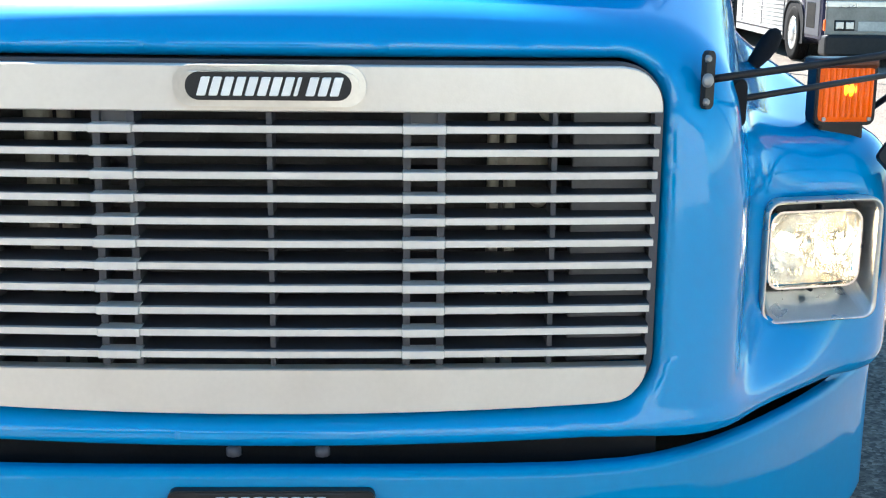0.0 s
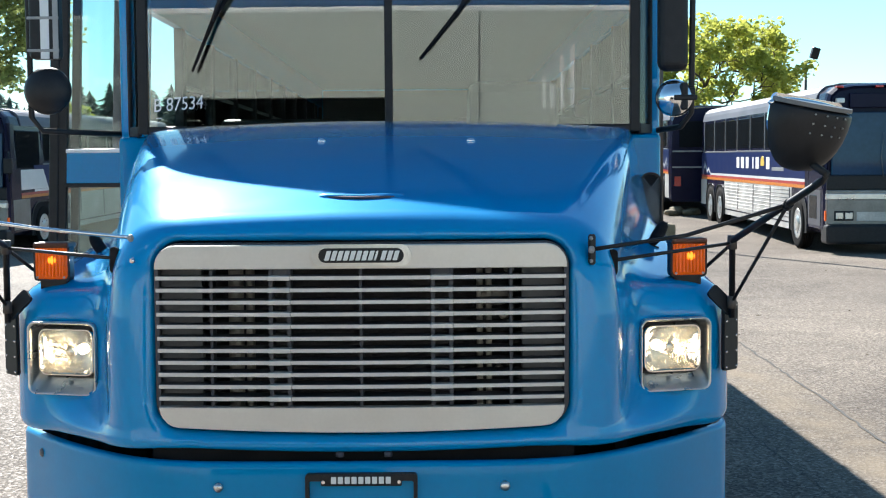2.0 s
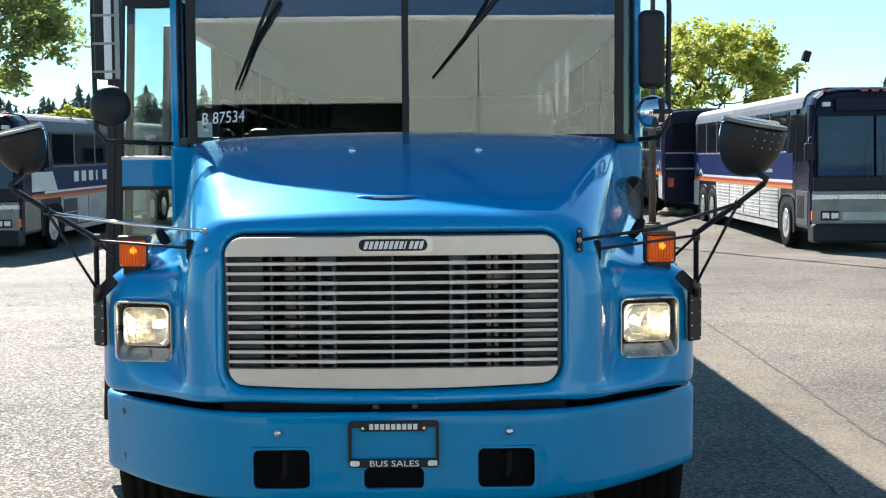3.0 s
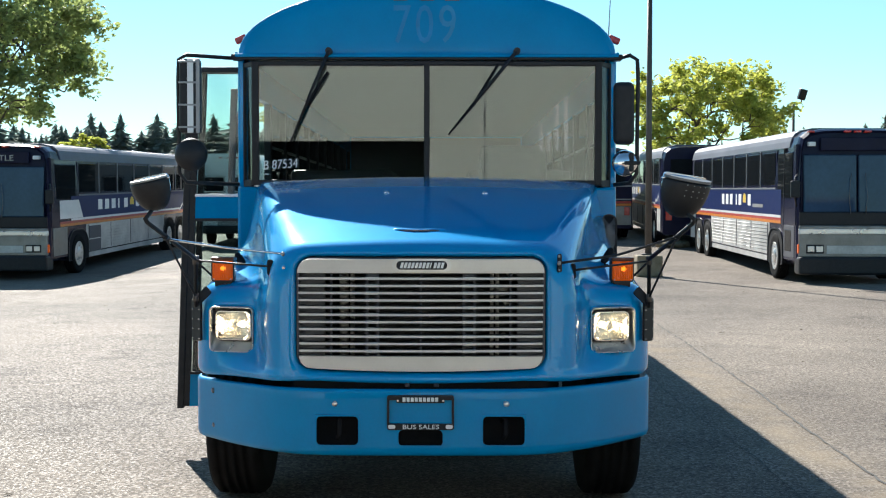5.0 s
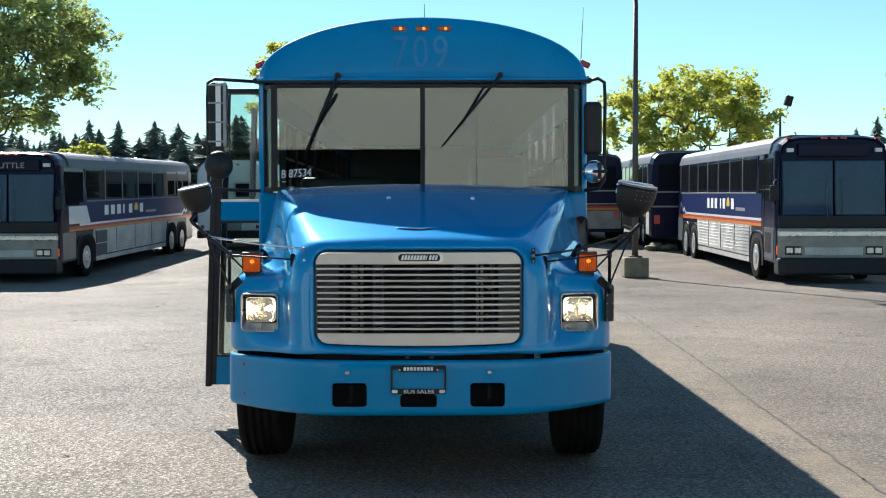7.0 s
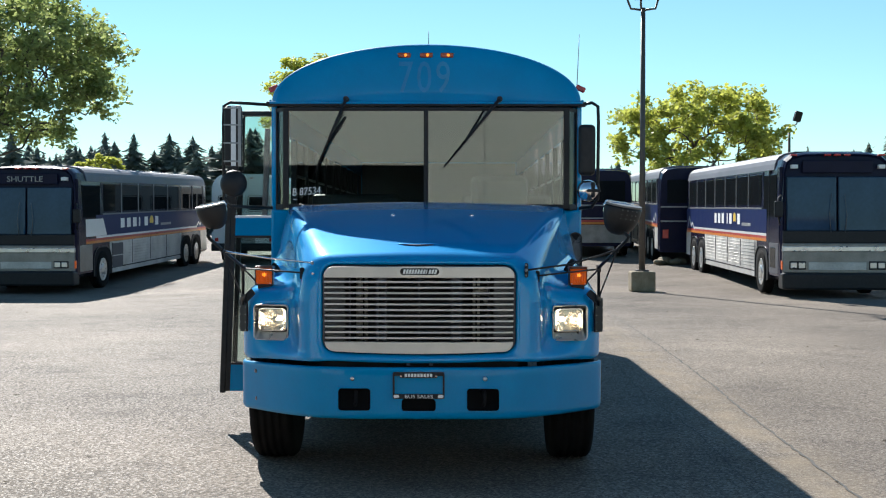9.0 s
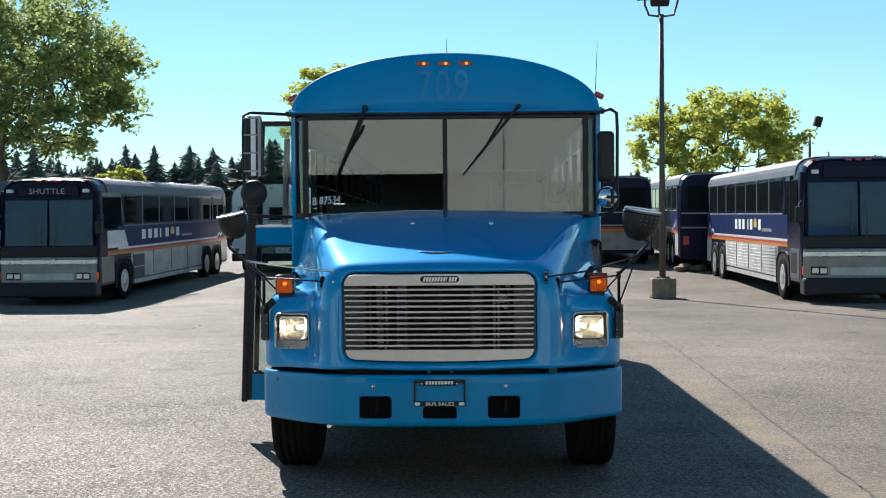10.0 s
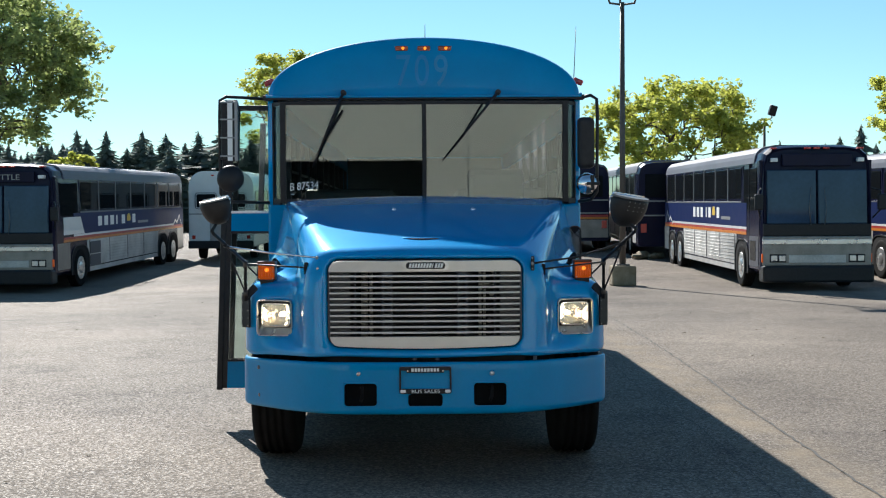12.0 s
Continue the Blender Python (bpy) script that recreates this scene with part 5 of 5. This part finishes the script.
        # name as plain blocks, with a round yellow mark
        for k in range(7):
            a = 3.1 + k * 0.50 if s > 0 else 7.1 - k * 0.50
            if k == 5:
                part("mark", lathe([(0.17, -0.01), (0.17, 0.0055)], pose(s * CW, a + 0.16, 1.77, 0, s * 90, 0), 20), YELLOW, c)
                part("mark", box(s * (CW - 0.01), s * (CW + 0.007), a - 0.02, a + 0.34, 1.60, 1.70, 0.002), NAVY, c)
            else:
                wd = 0.12 if k == 3 else 0.30
                part("mark", box(x0, s * (CW + 0.006), a, a + wd, 1.63, 1.91, 0.002), LETTER, c)
        part("mark", box(x0, s * (CW + 0.006), 6.65 if s > 0 else 2.9, 7.7 if s > 0 else 3.9, 1.60, 1.68, 0.002), GREY_TRIM, c)
        if s > 0:
            wp = bmesh.new()
            q = [(0.62, 1.46), (2.05, 1.46), (1.78, 1.93), (0.62, 1.93)]
            fa = [wp.verts.new((s * (CW + 0.006), y, z)) for y, z in q]
            fb = [wp.verts.new((s * (CW - 0.02), y, z)) for y, z in q]
            wp.faces.new(fa)
            wp.faces.new(fb[::-1])
            for k in range(4):
                wp.faces.new((fa[k], fa[(k + 1) % 4], fb[(k + 1) % 4], fb[k]))
            bmesh.ops.recalc_face_normals(wp, faces=wp.faces)
            part("decal", wp, WHITE, c, "white slanted panel")
        # fluted lower side
        segs = ((2.35, 8.75),) if s < 0 else ((3.7, 8.75),)
        part("lower_panel", box(x0, s * (CW + 0.002), 2.25, 8.85, 0.52, 1.262, 0.004), ALU, c, "silver lower body panel")
        for k in range(8):
            z = 0.61 + k * 0.083
            for a, b in segs:
                part("flute", tube([(s * (CW - 0.004), a, z), (s * (CW - 0.004), b, z)], 0.0125, 6), ALU, c)
        for k in range(4):
            a = 2.4 + k * 1.6
            part("locker_gap", box(x0, s * (CW + 0.013), a, a + 0.018, 0.56, 1.25), SLATE, c)
        part("tail_panel", box(x0, s * (CW + 0.003), 11.2, CL - 0.2, 0.52, 1.262, 0.004), ALU, c)
        if s > 0:
            part("locker_grille", box(x0, s * (CW + 0.016), 2.45, 3.25, 0.86, 1.20, 0.006), SLATE, c)
            part("locker_door", box(x0, s * (CW + 0.012), 2.45, 3.25, 0.50, 0.83, 0.006), SLATE, c)
        part("skirt", box(x0, s * (CW - 0.01), 2.25, 8.85, 0.36, 0.52, 0.004), ALU, c)
        # wheel arches: flat black plates draw the shadow inside the wells, with trim round them
        for y, ww in ((1.72, 0.62), (9.35, 0.58), (10.60, 0.56)):
            arch = plate(rounded(-ww, ww, 0.36, 1.13, (0.02, 0.42, 0.42, 0.02), 8), 0.0, 0.5)
            part("wheel_arch", moved(arch, pose(s * (CW + 0.004), y, 0, 0, 0, s * 90)), MATT, c)
            rim = plate(rounded(-ww - 0.03, ww + 0.03, 0.36, 1.16, (0.02, 0.45, 0.45, 0.02), 8), 0, 0.02, rounded(-ww, ww, 0.36, 1.13, (0.02, 0.42, 0.42, 0.02), 8))
            part("arch_trim", moved(rim, pose(s * (CW + 0.022), y, 0, 0, 0, s * 90)), BLACK, c)
        for y in (1.72, 9.35, 10.60):
            w = wheel(c, s * 1.20, y, 0.52, 0.26, HUB, s)
            w.matrix_basis = pose(0, y, 0) @ Matrix.Diagonal((1, 1 / LONG, 1, 1)) @ pose(0, -y, 0)
        # cab side: window or door
        part("cab_window", box(x0, s * (CW - 0.004), 0.42, 1.62, 1.62 if s < 0 else 1.95, 2.85, 0.02), DARK_GLASS, c)
        part("cab_panel", box(x0, s * (CW + 0.003), 0.22, 1.05, 0.55, 1.25, 0.006), DULL if s > 0 else SLATE, c)
        part("corner_post", box(s * (CW - 0.10), s * (CW + 0.002), 0.14, 0.34, 1.27, 3.0, 0.01), NAVY_DARK, c)
        if s < 0:
            part("door_seam", box(x0, s * (CW + 0.006), 1.06, 1.075, 0.40, 2.95), BLACK, c)
            part("door_pane", box(x0, s * (CW + 0.008), 0.45, 0.95, 0.68, 1.15, 0.01), DARK_GLASS, c)
        arm = part("mirror_arm", tube([(s * (CW - 0.02), 0.10, 2.35), (s * (CW + 0.10), -0.16, 2.30), (s * (CW + 0.12), -0.20, 1.9), (s * CW, 0.06, 1.68)], 0.018, 8), BLACK, c)
        part("mirror_head", box(s * (CW + 0.01), s * (CW + 0.21), -0.26, -0.17, 1.86, 2.22, 0.03), BLACK, arm)
    # front
    for s in (-1, 1):
        a, b = (0.02, 1.16) if s > 0 else (-1.16, -0.02)
        part("windscreen", moved(box(a, b, -0.028, 0.03, 0, 1.24, 0.03), pose(0, 0.0, 1.54, -3.0, 0, s * 1.2)), COACH_SCREEN, c, "large dark windscreen")
        part("wiper", tube([(s * 0.16, -0.06, 1.52), (s * 0.20, -0.055, 1.9), (s * 0.15, -0.03, 2.38)], [0.009, 0.006, 0.006], 6), TRIM_DARK, c)
        hl = part("headlight", box(s * 0.72, s * 1.10, -0.045, 0.05, 0.67, 0.86, 0.012), BLACK, c)
        for k in range(2):
            x = s * (0.815 + 0.185 * k)
            part("lens", box(x - 0.075, x + 0.075, -0.055, -0.03, 0.70, 0.83, 0.012), CHROME_DULL, hl)
        part("corner_lamp", box(s * 1.12, s * 1.27, -0.02, 0.16, 0.66, 0.87, 0.02), AMBER, c)
        part("number_box", box(s * 0.92, s * 1.07, -0.02, 0.1, 2.955, 3.045, 0.01), WHITE, c)
    part("front_panel", box(-1.255, 1.255, -0.032, 0.12, 0.58, 1.27, 0.03), DULL, c, "silver front panel")
    part("front_inset", box(-0.66, 0.66, -0.040, 0.05, 0.66, 0.84, 0.01), ALU, c)
    part("front_band", box(-1.26, 1.26, -0.044, 0.05, 1.08, 1.20, 0.015), CHROME_DULL, c)
    part("dash_band", box(-1.25, 1.25, -0.024, 0.12, 1.27, 1.55, 0.02), BLACK, c)
    part("bumper", box(-1.28, 1.28, -0.16, 0.25, 0.22, 0.60, 0.05), BLACK, c, "black front bumper")
    part("sign_box", box(-0.80, 0.80, 0.03, 0.12, 2.86, 3.14, 0.015), NAVY_DARK, c, "dark destination sign")
    for x in (-1.0, -0.22, 0.0, 0.22, 1.0):
        part("marker_lamp", box(x - 0.07, x + 0.07, 0.02, 0.14, 3.245, 3.285, 0.01), RED_LENS, c)
    part("rear_window", box(-1.0, 1.0, CL - 0.02, CL + 0.02, 2.1, 2.9, 0.02), DARK_GLASS, c)
    for z in (1.46, 1.95):
        part("rear_moulding", box(-1.22, 1.22, CL - 0.02, CL + 0.016, z, z + 0.05, 0.006), GREY_TRIM, c)
    part("rear_panel", box(-1.20, 1.20, CL - 0.02, CL + 0.014, 0.5, 1.40, 0.01), NAVY_DARK, c)
    for s in (-1, 1):
        part("tail_lamp", box(s * 0.95, s * 1.15, CL, CL + 0.04, 0.9, 1.2, 0.01), RED_LENS, c)
    return c


def at(x, y, deg, tip=0.0, low=0.0, scale=(1, 1, 1)):
    return pose(x, y, lift(y, x) - low, tip, 0, deg) @ Matrix.Diagonal((*scale, 1))


coach_r = build_coach("coach", "navy and silver touring coach with orange stripe, sunlit side", at(9.195, 21.55, -1.63, 0.83, 0.02, (1.013, LONG, 1.032)))
coach_l = copy_thing(coach_r, at(-10.88, 24.75, -0.83, 1.3, 0.0, (1, LONG, 0.968)))
tagged(coach_l, "navy and silver shuttle coach, its flank in shade")
t = writing("SHUTTLE", 0.20, 0.003)
for v in t.verts:
    v.co.x *= 1.15
part("sign_text", moved(t, pose(-0.50, 0.022, 2.925)), GREY_TRIM, coach_l, "grey destination letters")
tagged(copy_thing(coach_r, at(9.83, 38.5 + 14.1, 176.3, -1.4, 0, (1, LONG, 1))), "navy coach parked behind another, turned away")
tagged(copy_thing(coach_r, at(13.80, 24.2, -1.2, 1.1, 0, (1, LONG, 1))), "navy coach at the end of the row")
tagged(copy_thing(coach_r, at(-14.95, 24.2, -0.83, 1.3, 0.0, (1, LONG, 0.968))), "navy coach beside the shuttle coach")
coach_b = copy_thing(coach_r, at(6.19, 43.6 + 14.1, 179.2, -1.4, 0, (1, LONG, 1)))
tagged(coach_b, "navy coach turned away, orange stripe across its shaded rear")
part("stripe", box(-1.21, 1.21, CL, CL + 0.022, 1.34, 1.42, 0.003), RED, coach_b, "red stripe")
part("stripe", box(-1.21, 1.21, CL, CL + 0.022, 1.25, 1.335, 0.003), ORANGE, coach_b, "orange stripe")
part("rear_skirt", box(-1.21, 1.21, CL, CL + 0.020, 0.55, 1.23, 0.004), DULL, coach_b, "silver lower rear panel")


# ---- white bus in the distance ----
def build_white_bus():
    b = thing("white_bus", "small white bus seen from its rear", "bus", at(-7.56, 38.8, 0, 1.3, 0, (1, 1, 1.1)))
    part("body", plate(rounded(-1.2, 1.2, 0.45, 3.02, (0.06, 0.55, 0.55, 0.06), 10), 0.0, 7.0, bevel=0.05), WHITE, b)
    part("roof_vent", box(-0.3, 0.3, 3.2, 3.8, 3.0, 3.07, 0.02), WHITE, b)
    part("stripe", box(-1.18, 1.18, -0.008, 0.02, 1.56, 1.60, 0.002), GREY_TRIM, b)
    for x in (-0.3, 0.0, 0.3):
        part("marker_lamp", box(x - 0.06, x + 0.06, -0.02, 0.02, 2.86, 2.90, 0.008), RED_LENS, b)
    for a in (-0.95, 0.15):
        part("rear_window", box(a, a + 0.8, -0.015, 0.05, 1.75, 2.30, 0.10, 4), DARK_GLASS, b)
    part("rear_door", box(-0.42, 0.42, -0.012, 0.05, 0.62, 1.65, 0.01), GREY_TRIM, b)
    for s in (-1, 1):
        part("tail_lamp", box(s * 0.95, s * 1.08, -0.02, 0.02, 0.74, 0.86, 0.01), RED_LENS, b)
        for k in range(5):
            part("side_window", box(s * 1.17, s * 1.208, 0.6 + k * 1.2, 1.6 + k * 1.2, 1.7, 2.35, 0.01), DARK_GLASS, b)
        for y in (1.8, 5.8):
            wheel(b, s * 0.98, y, 0.42, 0.26, GREY_TRIM, s)
    part("bumper", box(-1.2, 1.2, -0.12, 0.02, 0.42, 0.68, 0.03), BLACK, b)


build_white_bus()


# ---- floodlight poles ----
def build_pole(x, y, height, heads, base=True, deg=0):
    p = thing("flood_light_pole", "steel floodlight mast on a concrete block" if base else "distant steel floodlight mast", "lamp post", at(x, y, deg))
    if base:
        part("footing", box(-0.31, 0.31, -0.31, 0.31, 0, 0.52, 0.04, 2), CONCRETE, p, "stained concrete footing block")
        part("base_flange", box(-0.16, 0.16, -0.16, 0.16, 0.52, 0.56, 0.01), POLE, p)
    part("shaft", tube([(0, 0, 0), (0, 0, height)], [0.085, 0.058], 12), POLE, p)
    for dx, dz in heads:
        part("arm", tube([(0, 0, height - 0.06), (dx * 0.75, 0, height - 0.02), (dx, 0, height + dz + 0.05), (dx, 0, height + dz + 0.22)], 0.03, 8), POLE, p)
        hd = box(-0.24, 0.24, -0.20, 0.16, -0.16, 0.16, 0.05) if base else box(-0.17, 0.17, -0.12, 0.10, -0.24, 0.24, 0.04)
        part("flood_head", moved(hd, pose(dx, -0.12, height + dz + 0.36, 40 if base else 8, 0 if base else 14, dx * 30)), BLACK, p, "dark floodlight head")


build_pole(5.09, 24.5, 7.28, ((-0.42, 0.2), (0.42, 0.28), (-0.06, 0.04)))
build_pole(15.69, 50, 5.7, ((0.35, 0.0),), False)


# ---- trees ----
def build_tree(name, label, x, y, seed, trunk_h, crown, height, spread, leaves, leaf_size, mat, lean=0.0, trunk_r=0.22, tips_n=150, flat=0.5):
    """Forked tree: limbs grow towards points scattered in a domed crown, each from the nearest limb; leaves gather at their ends."""
    rnd = random.Random(seed)
    tr = thing(name, label, "tree", at(x, y, 0))
    crown, height = crown - lift(y, x), height - lift(y, x)
    top = Vector((lean, 0, trunk_h))
    goals = []
    while len(goals) < tips_n:
        u = Vector((rnd.uniform(-1, 1), rnd.uniform(-1, 1), rnd.uniform(-1, 1)))
        r = math.hypot(u.x, u.y)
        a = math.atan2(u.y, u.x)
        edge = 0.86 + 0.07 * math.sin(3 * a + seed) + 0.05 * math.sin(5 * a + 2 * seed) + 0.16 * max(0, rnd.gauss(0, 0.5))
        if r > edge or abs(u.z) > (1 - (r / edge) ** 2.4) ** flat:
            continue
        if r < 0.5 and u.z < -0.3 and rnd.random() < 0.5:
            continue
        z = (height + crown) / 2 + u.z * (height - crown) / 2
        goals.append(Vector((lean + u.x * spread, u.y * spread, z)))
    goals.sort(key=lambda g: (g - top).length)
    nodes, up, load = [top], [-1], [0]
    for g in goals:
        best = min(range(len(nodes)), key=lambda i: (nodes[i] - g).length + 0.35 * (nodes[i] - top).length)
        a = nodes[best]
        bend = Vector((rnd.gauss(0, 0.06), rnd.gauss(0, 0.06), 0.09)) * (g - a).length
        for f in (0.5, 1.0):
            nodes.append(a.lerp(g, f) + (bend if f < 1 else Vector()))
            up.append(best if f < 1 else len(nodes) - 2)
            load.append(0)
        i = len(nodes) - 1
        while i >= 0:
            load[i] += 1
            i = up[i]
    bm = bmesh.new()
    tube([(0, 0, 0), (lean * 0.4, 0.05, trunk_h * 0.5), top], [trunk_r, trunk_r * 0.8, trunk_r * 0.7], 10, bm)
    for i in range(1, len(nodes)):
        r1 = max(0.012, trunk_r * 0.75 * (load[i] / tips_n) ** 0.5)
        r0 = max(r1, min(trunk_r * 0.6, r1 * 1.15))
        tube([nodes[up[i]], nodes[i]], [r0, r1], 5, bm)
    tips = [(nodes[i], 1.0 if i % 2 == 0 else 0.7) for i in range(1, len(nodes)) if load[i] <= 2]
    part("trunk", bm, BARK, tr, "grey-brown trunk and limbs")
    rs = np.random.RandomState(seed)
    k = rs.randint(0, len(tips), leaves)
    base = np.array([tips[i][0] for i in k])
    size = np.array([tips[i][1] for i in k])
    clump = spread * 0.052
    off = np.clip(rs.normal(0, 1, (leaves, 3)), -1.7, 1.7) * clump * size[:, None]
    off[:, 2] *= 0.75
    P = base + off
    ok = P[:, 2] > crown - 0.4
    P = P[ok]
    n = len(P)
    u = rs.normal(0, 1, (n, 3))
    u[:, 2] *= 0.5
    u /= np.linalg.norm(u, axis=1)[:, None]
    v = np.cross(u, rs.normal(0, 1, (n, 3)))
    v /= np.linalg.norm(v, axis=1)[:, None]
    sc = leaf_size * rs.uniform(0.6, 1.25, (n, 1))
    bend = np.cross(u, v) * sc * 0.18
    V = np.concatenate([P - u * sc, P + v * sc * 0.62 + bend, P + u * sc, P - v * sc * 0.62 + bend])
    F = np.stack([np.arange(n), np.arange(n) + n, np.arange(n) + 2 * n, np.arange(n) + 3 * n], 1)
    me = bpy.data.meshes.new("crown")
    me.from_pydata(V.tolist(), [], F.tolist())
    mesh_part("crown", me, mat, tr, "loose leafy crown with gaps")


build_tree("tree", "large leafy street tree behind the coaches", -17.51, 38.5, 4, 3.3, 4.3, 11.0, 5.8, 36000, 0.115, LEAF_GREEN, 0.2, 0.26, 520, 0.42)
build_tree("tree", "broad yellow-green maple behind the coach row", 10.54, 44.5, 6, 3.2, 3.6, 7.55, 4.0, 13500, 0.110, LEAF_LIME, 0.0, 0.17, 260, 0.5)
build_tree("tree", "yellow-green maple behind the bus", -5.71, 50, 8, 3.0, 4.2, 9.4, 3.4, 13000, 0.10, LEAF_LIME, 0.0, 0.17)
build_tree("tree", "yellow-green maple at the row's end", 22.43, 45, 11, 3.0, 3.6, 8.6, 3.6, 12000, 0.11, LEAF_LIME, 0.0, 0.17)
build_tree("tree", "small yellow-green tree before the firs", -22.33, 72, 15, 2.6, 2.2, 6.1, 2.1, 5000, 0.13, LEAF_LIME, 0.0, 0.12, 80)


def build_firs():
    """Far belt of conifers: each a leaning cone of ragged whorls."""
    rs = random.Random(21)
    verts, faces = [], []
    spots = []
    for k in range(165):
        spots.append((rs.uniform(-70, -14), rs.uniform(105, 140), rs.choice((5.5, 7.0, 8.3, 9.8)) * rs.uniform(0.9, 1.12)))
    for k in range(70):
        spots.append((rs.uniform(12, 70), rs.uniform(130, 155), rs.uniform(7, 9.2)))
    for k in range(16):
        spots.append((rs.uniform(44, 84), rs.uniform(142, 152), rs.uniform(8.5, 10.8)))
    for k in range(26):
        spots.append((rs.uniform(-14, 16), rs.uniform(140, 160), rs.uniform(5, 8)))
    spots += [(52.5, 150, 13.2), (49.8, 150, 11.8), (48.3, 152, 10.6), (42.2, 150, 11.3), (40.9, 151, 10.6), (54.8, 151, 11.0)]
    # fuller row before the belt
    for k in range(11):
        spots.append((-35.0 + 1.42 * k, 112 + rs.uniform(-2, 2), (10.2 if k % 2 == 0 else 9.0) + rs.uniform(-0.35, 0.25)))
    for k in range(7):
        spots.append((-48.0 + 1.9 * k, 114, 8.7 + rs.uniform(-0.5, 0.5)))
    for x, y, h in spots:
        x += 0.0175 * (y + 7.7) - 0.12
        r0 = h * rs.uniform(0.30, 0.46)
        n = 46
        for w in range(n):
            f = w / n
            z = 0.7 + (h - 0.7) * (0.04 + 0.95 * f)
            r = r0 * (1 - f) ** 0.68 * rs.uniform(0.55, 1.2) + 0.08
            m = 14
            for b in range(m):
                a = 2 * math.pi * (b + rs.random()) / m
                rr = r * rs.uniform(0.35, 1.3)
                wd = 0.13 * r + 0.07
                c, s = math.cos(a), math.sin(a)
                i = len(verts)
                zj = z + rs.uniform(-0.03, 0.03) * h
                tip = rs.uniform(-0.035, 0.045) * h
                verts += [(x, y, zj + h * 0.04), (x + c * rr * 0.6 - s * wd, y + s * rr * 0.6 + c * wd, zj - 0.01 * h + tip * 0.5), (x + c * rr, y + s * rr, zj - h * 0.01 + tip), (x + c * rr * 0.6 + s * wd, y + s * rr * 0.6 - c * wd, zj - 0.01 * h + tip * 0.5)]
                faces.append((i, i + 1, i + 2, i + 3))
    me = bpy.data.meshes.new("fir_belt")
    me.from_pydata(verts, [], faces)
    me.materials.append(FIR)
    tagged(new("fir_belt", me), "dark belt of far fir trees", "trees", kind="stuff")


build_firs()


# ---- rubble by the far coaches ----
def build_rock(x, y, r, seed):
    """Rough lump of broken concrete."""
    rk = random.Random(seed)
    bm = bmesh.new()
    bmesh.ops.create_icosphere(bm, subdivisions=2, radius=r)
    off = Vector((rk.uniform(0, 9), rk.uniform(0, 9), rk.uniform(0, 9)))
    for v in bm.verts:
        v.co *= 1 + 0.35 * noise.noise(v.co * (2.0 / r) * 0.6 + off)
        v.co.z *= 0.55
    low = min(v.co.z for v in bm.verts)
    bmesh.ops.translate(bm, vec=(x, y, lift(y) - low * 0.9), verts=bm.verts)
    ob = link("rock", bm, CONCRETE)
    tagged(ob, "rough pale lump of broken concrete", "rock", group="rubble on the asphalt")


for k, (x, y, r) in enumerate(((7.50, 36.4, 0.22), (7.74, 36.7, 0.27), (8.05, 36.5, 0.20), (8.30, 36.8, 0.25))):
    build_rock(x, y, r, 30 + k)
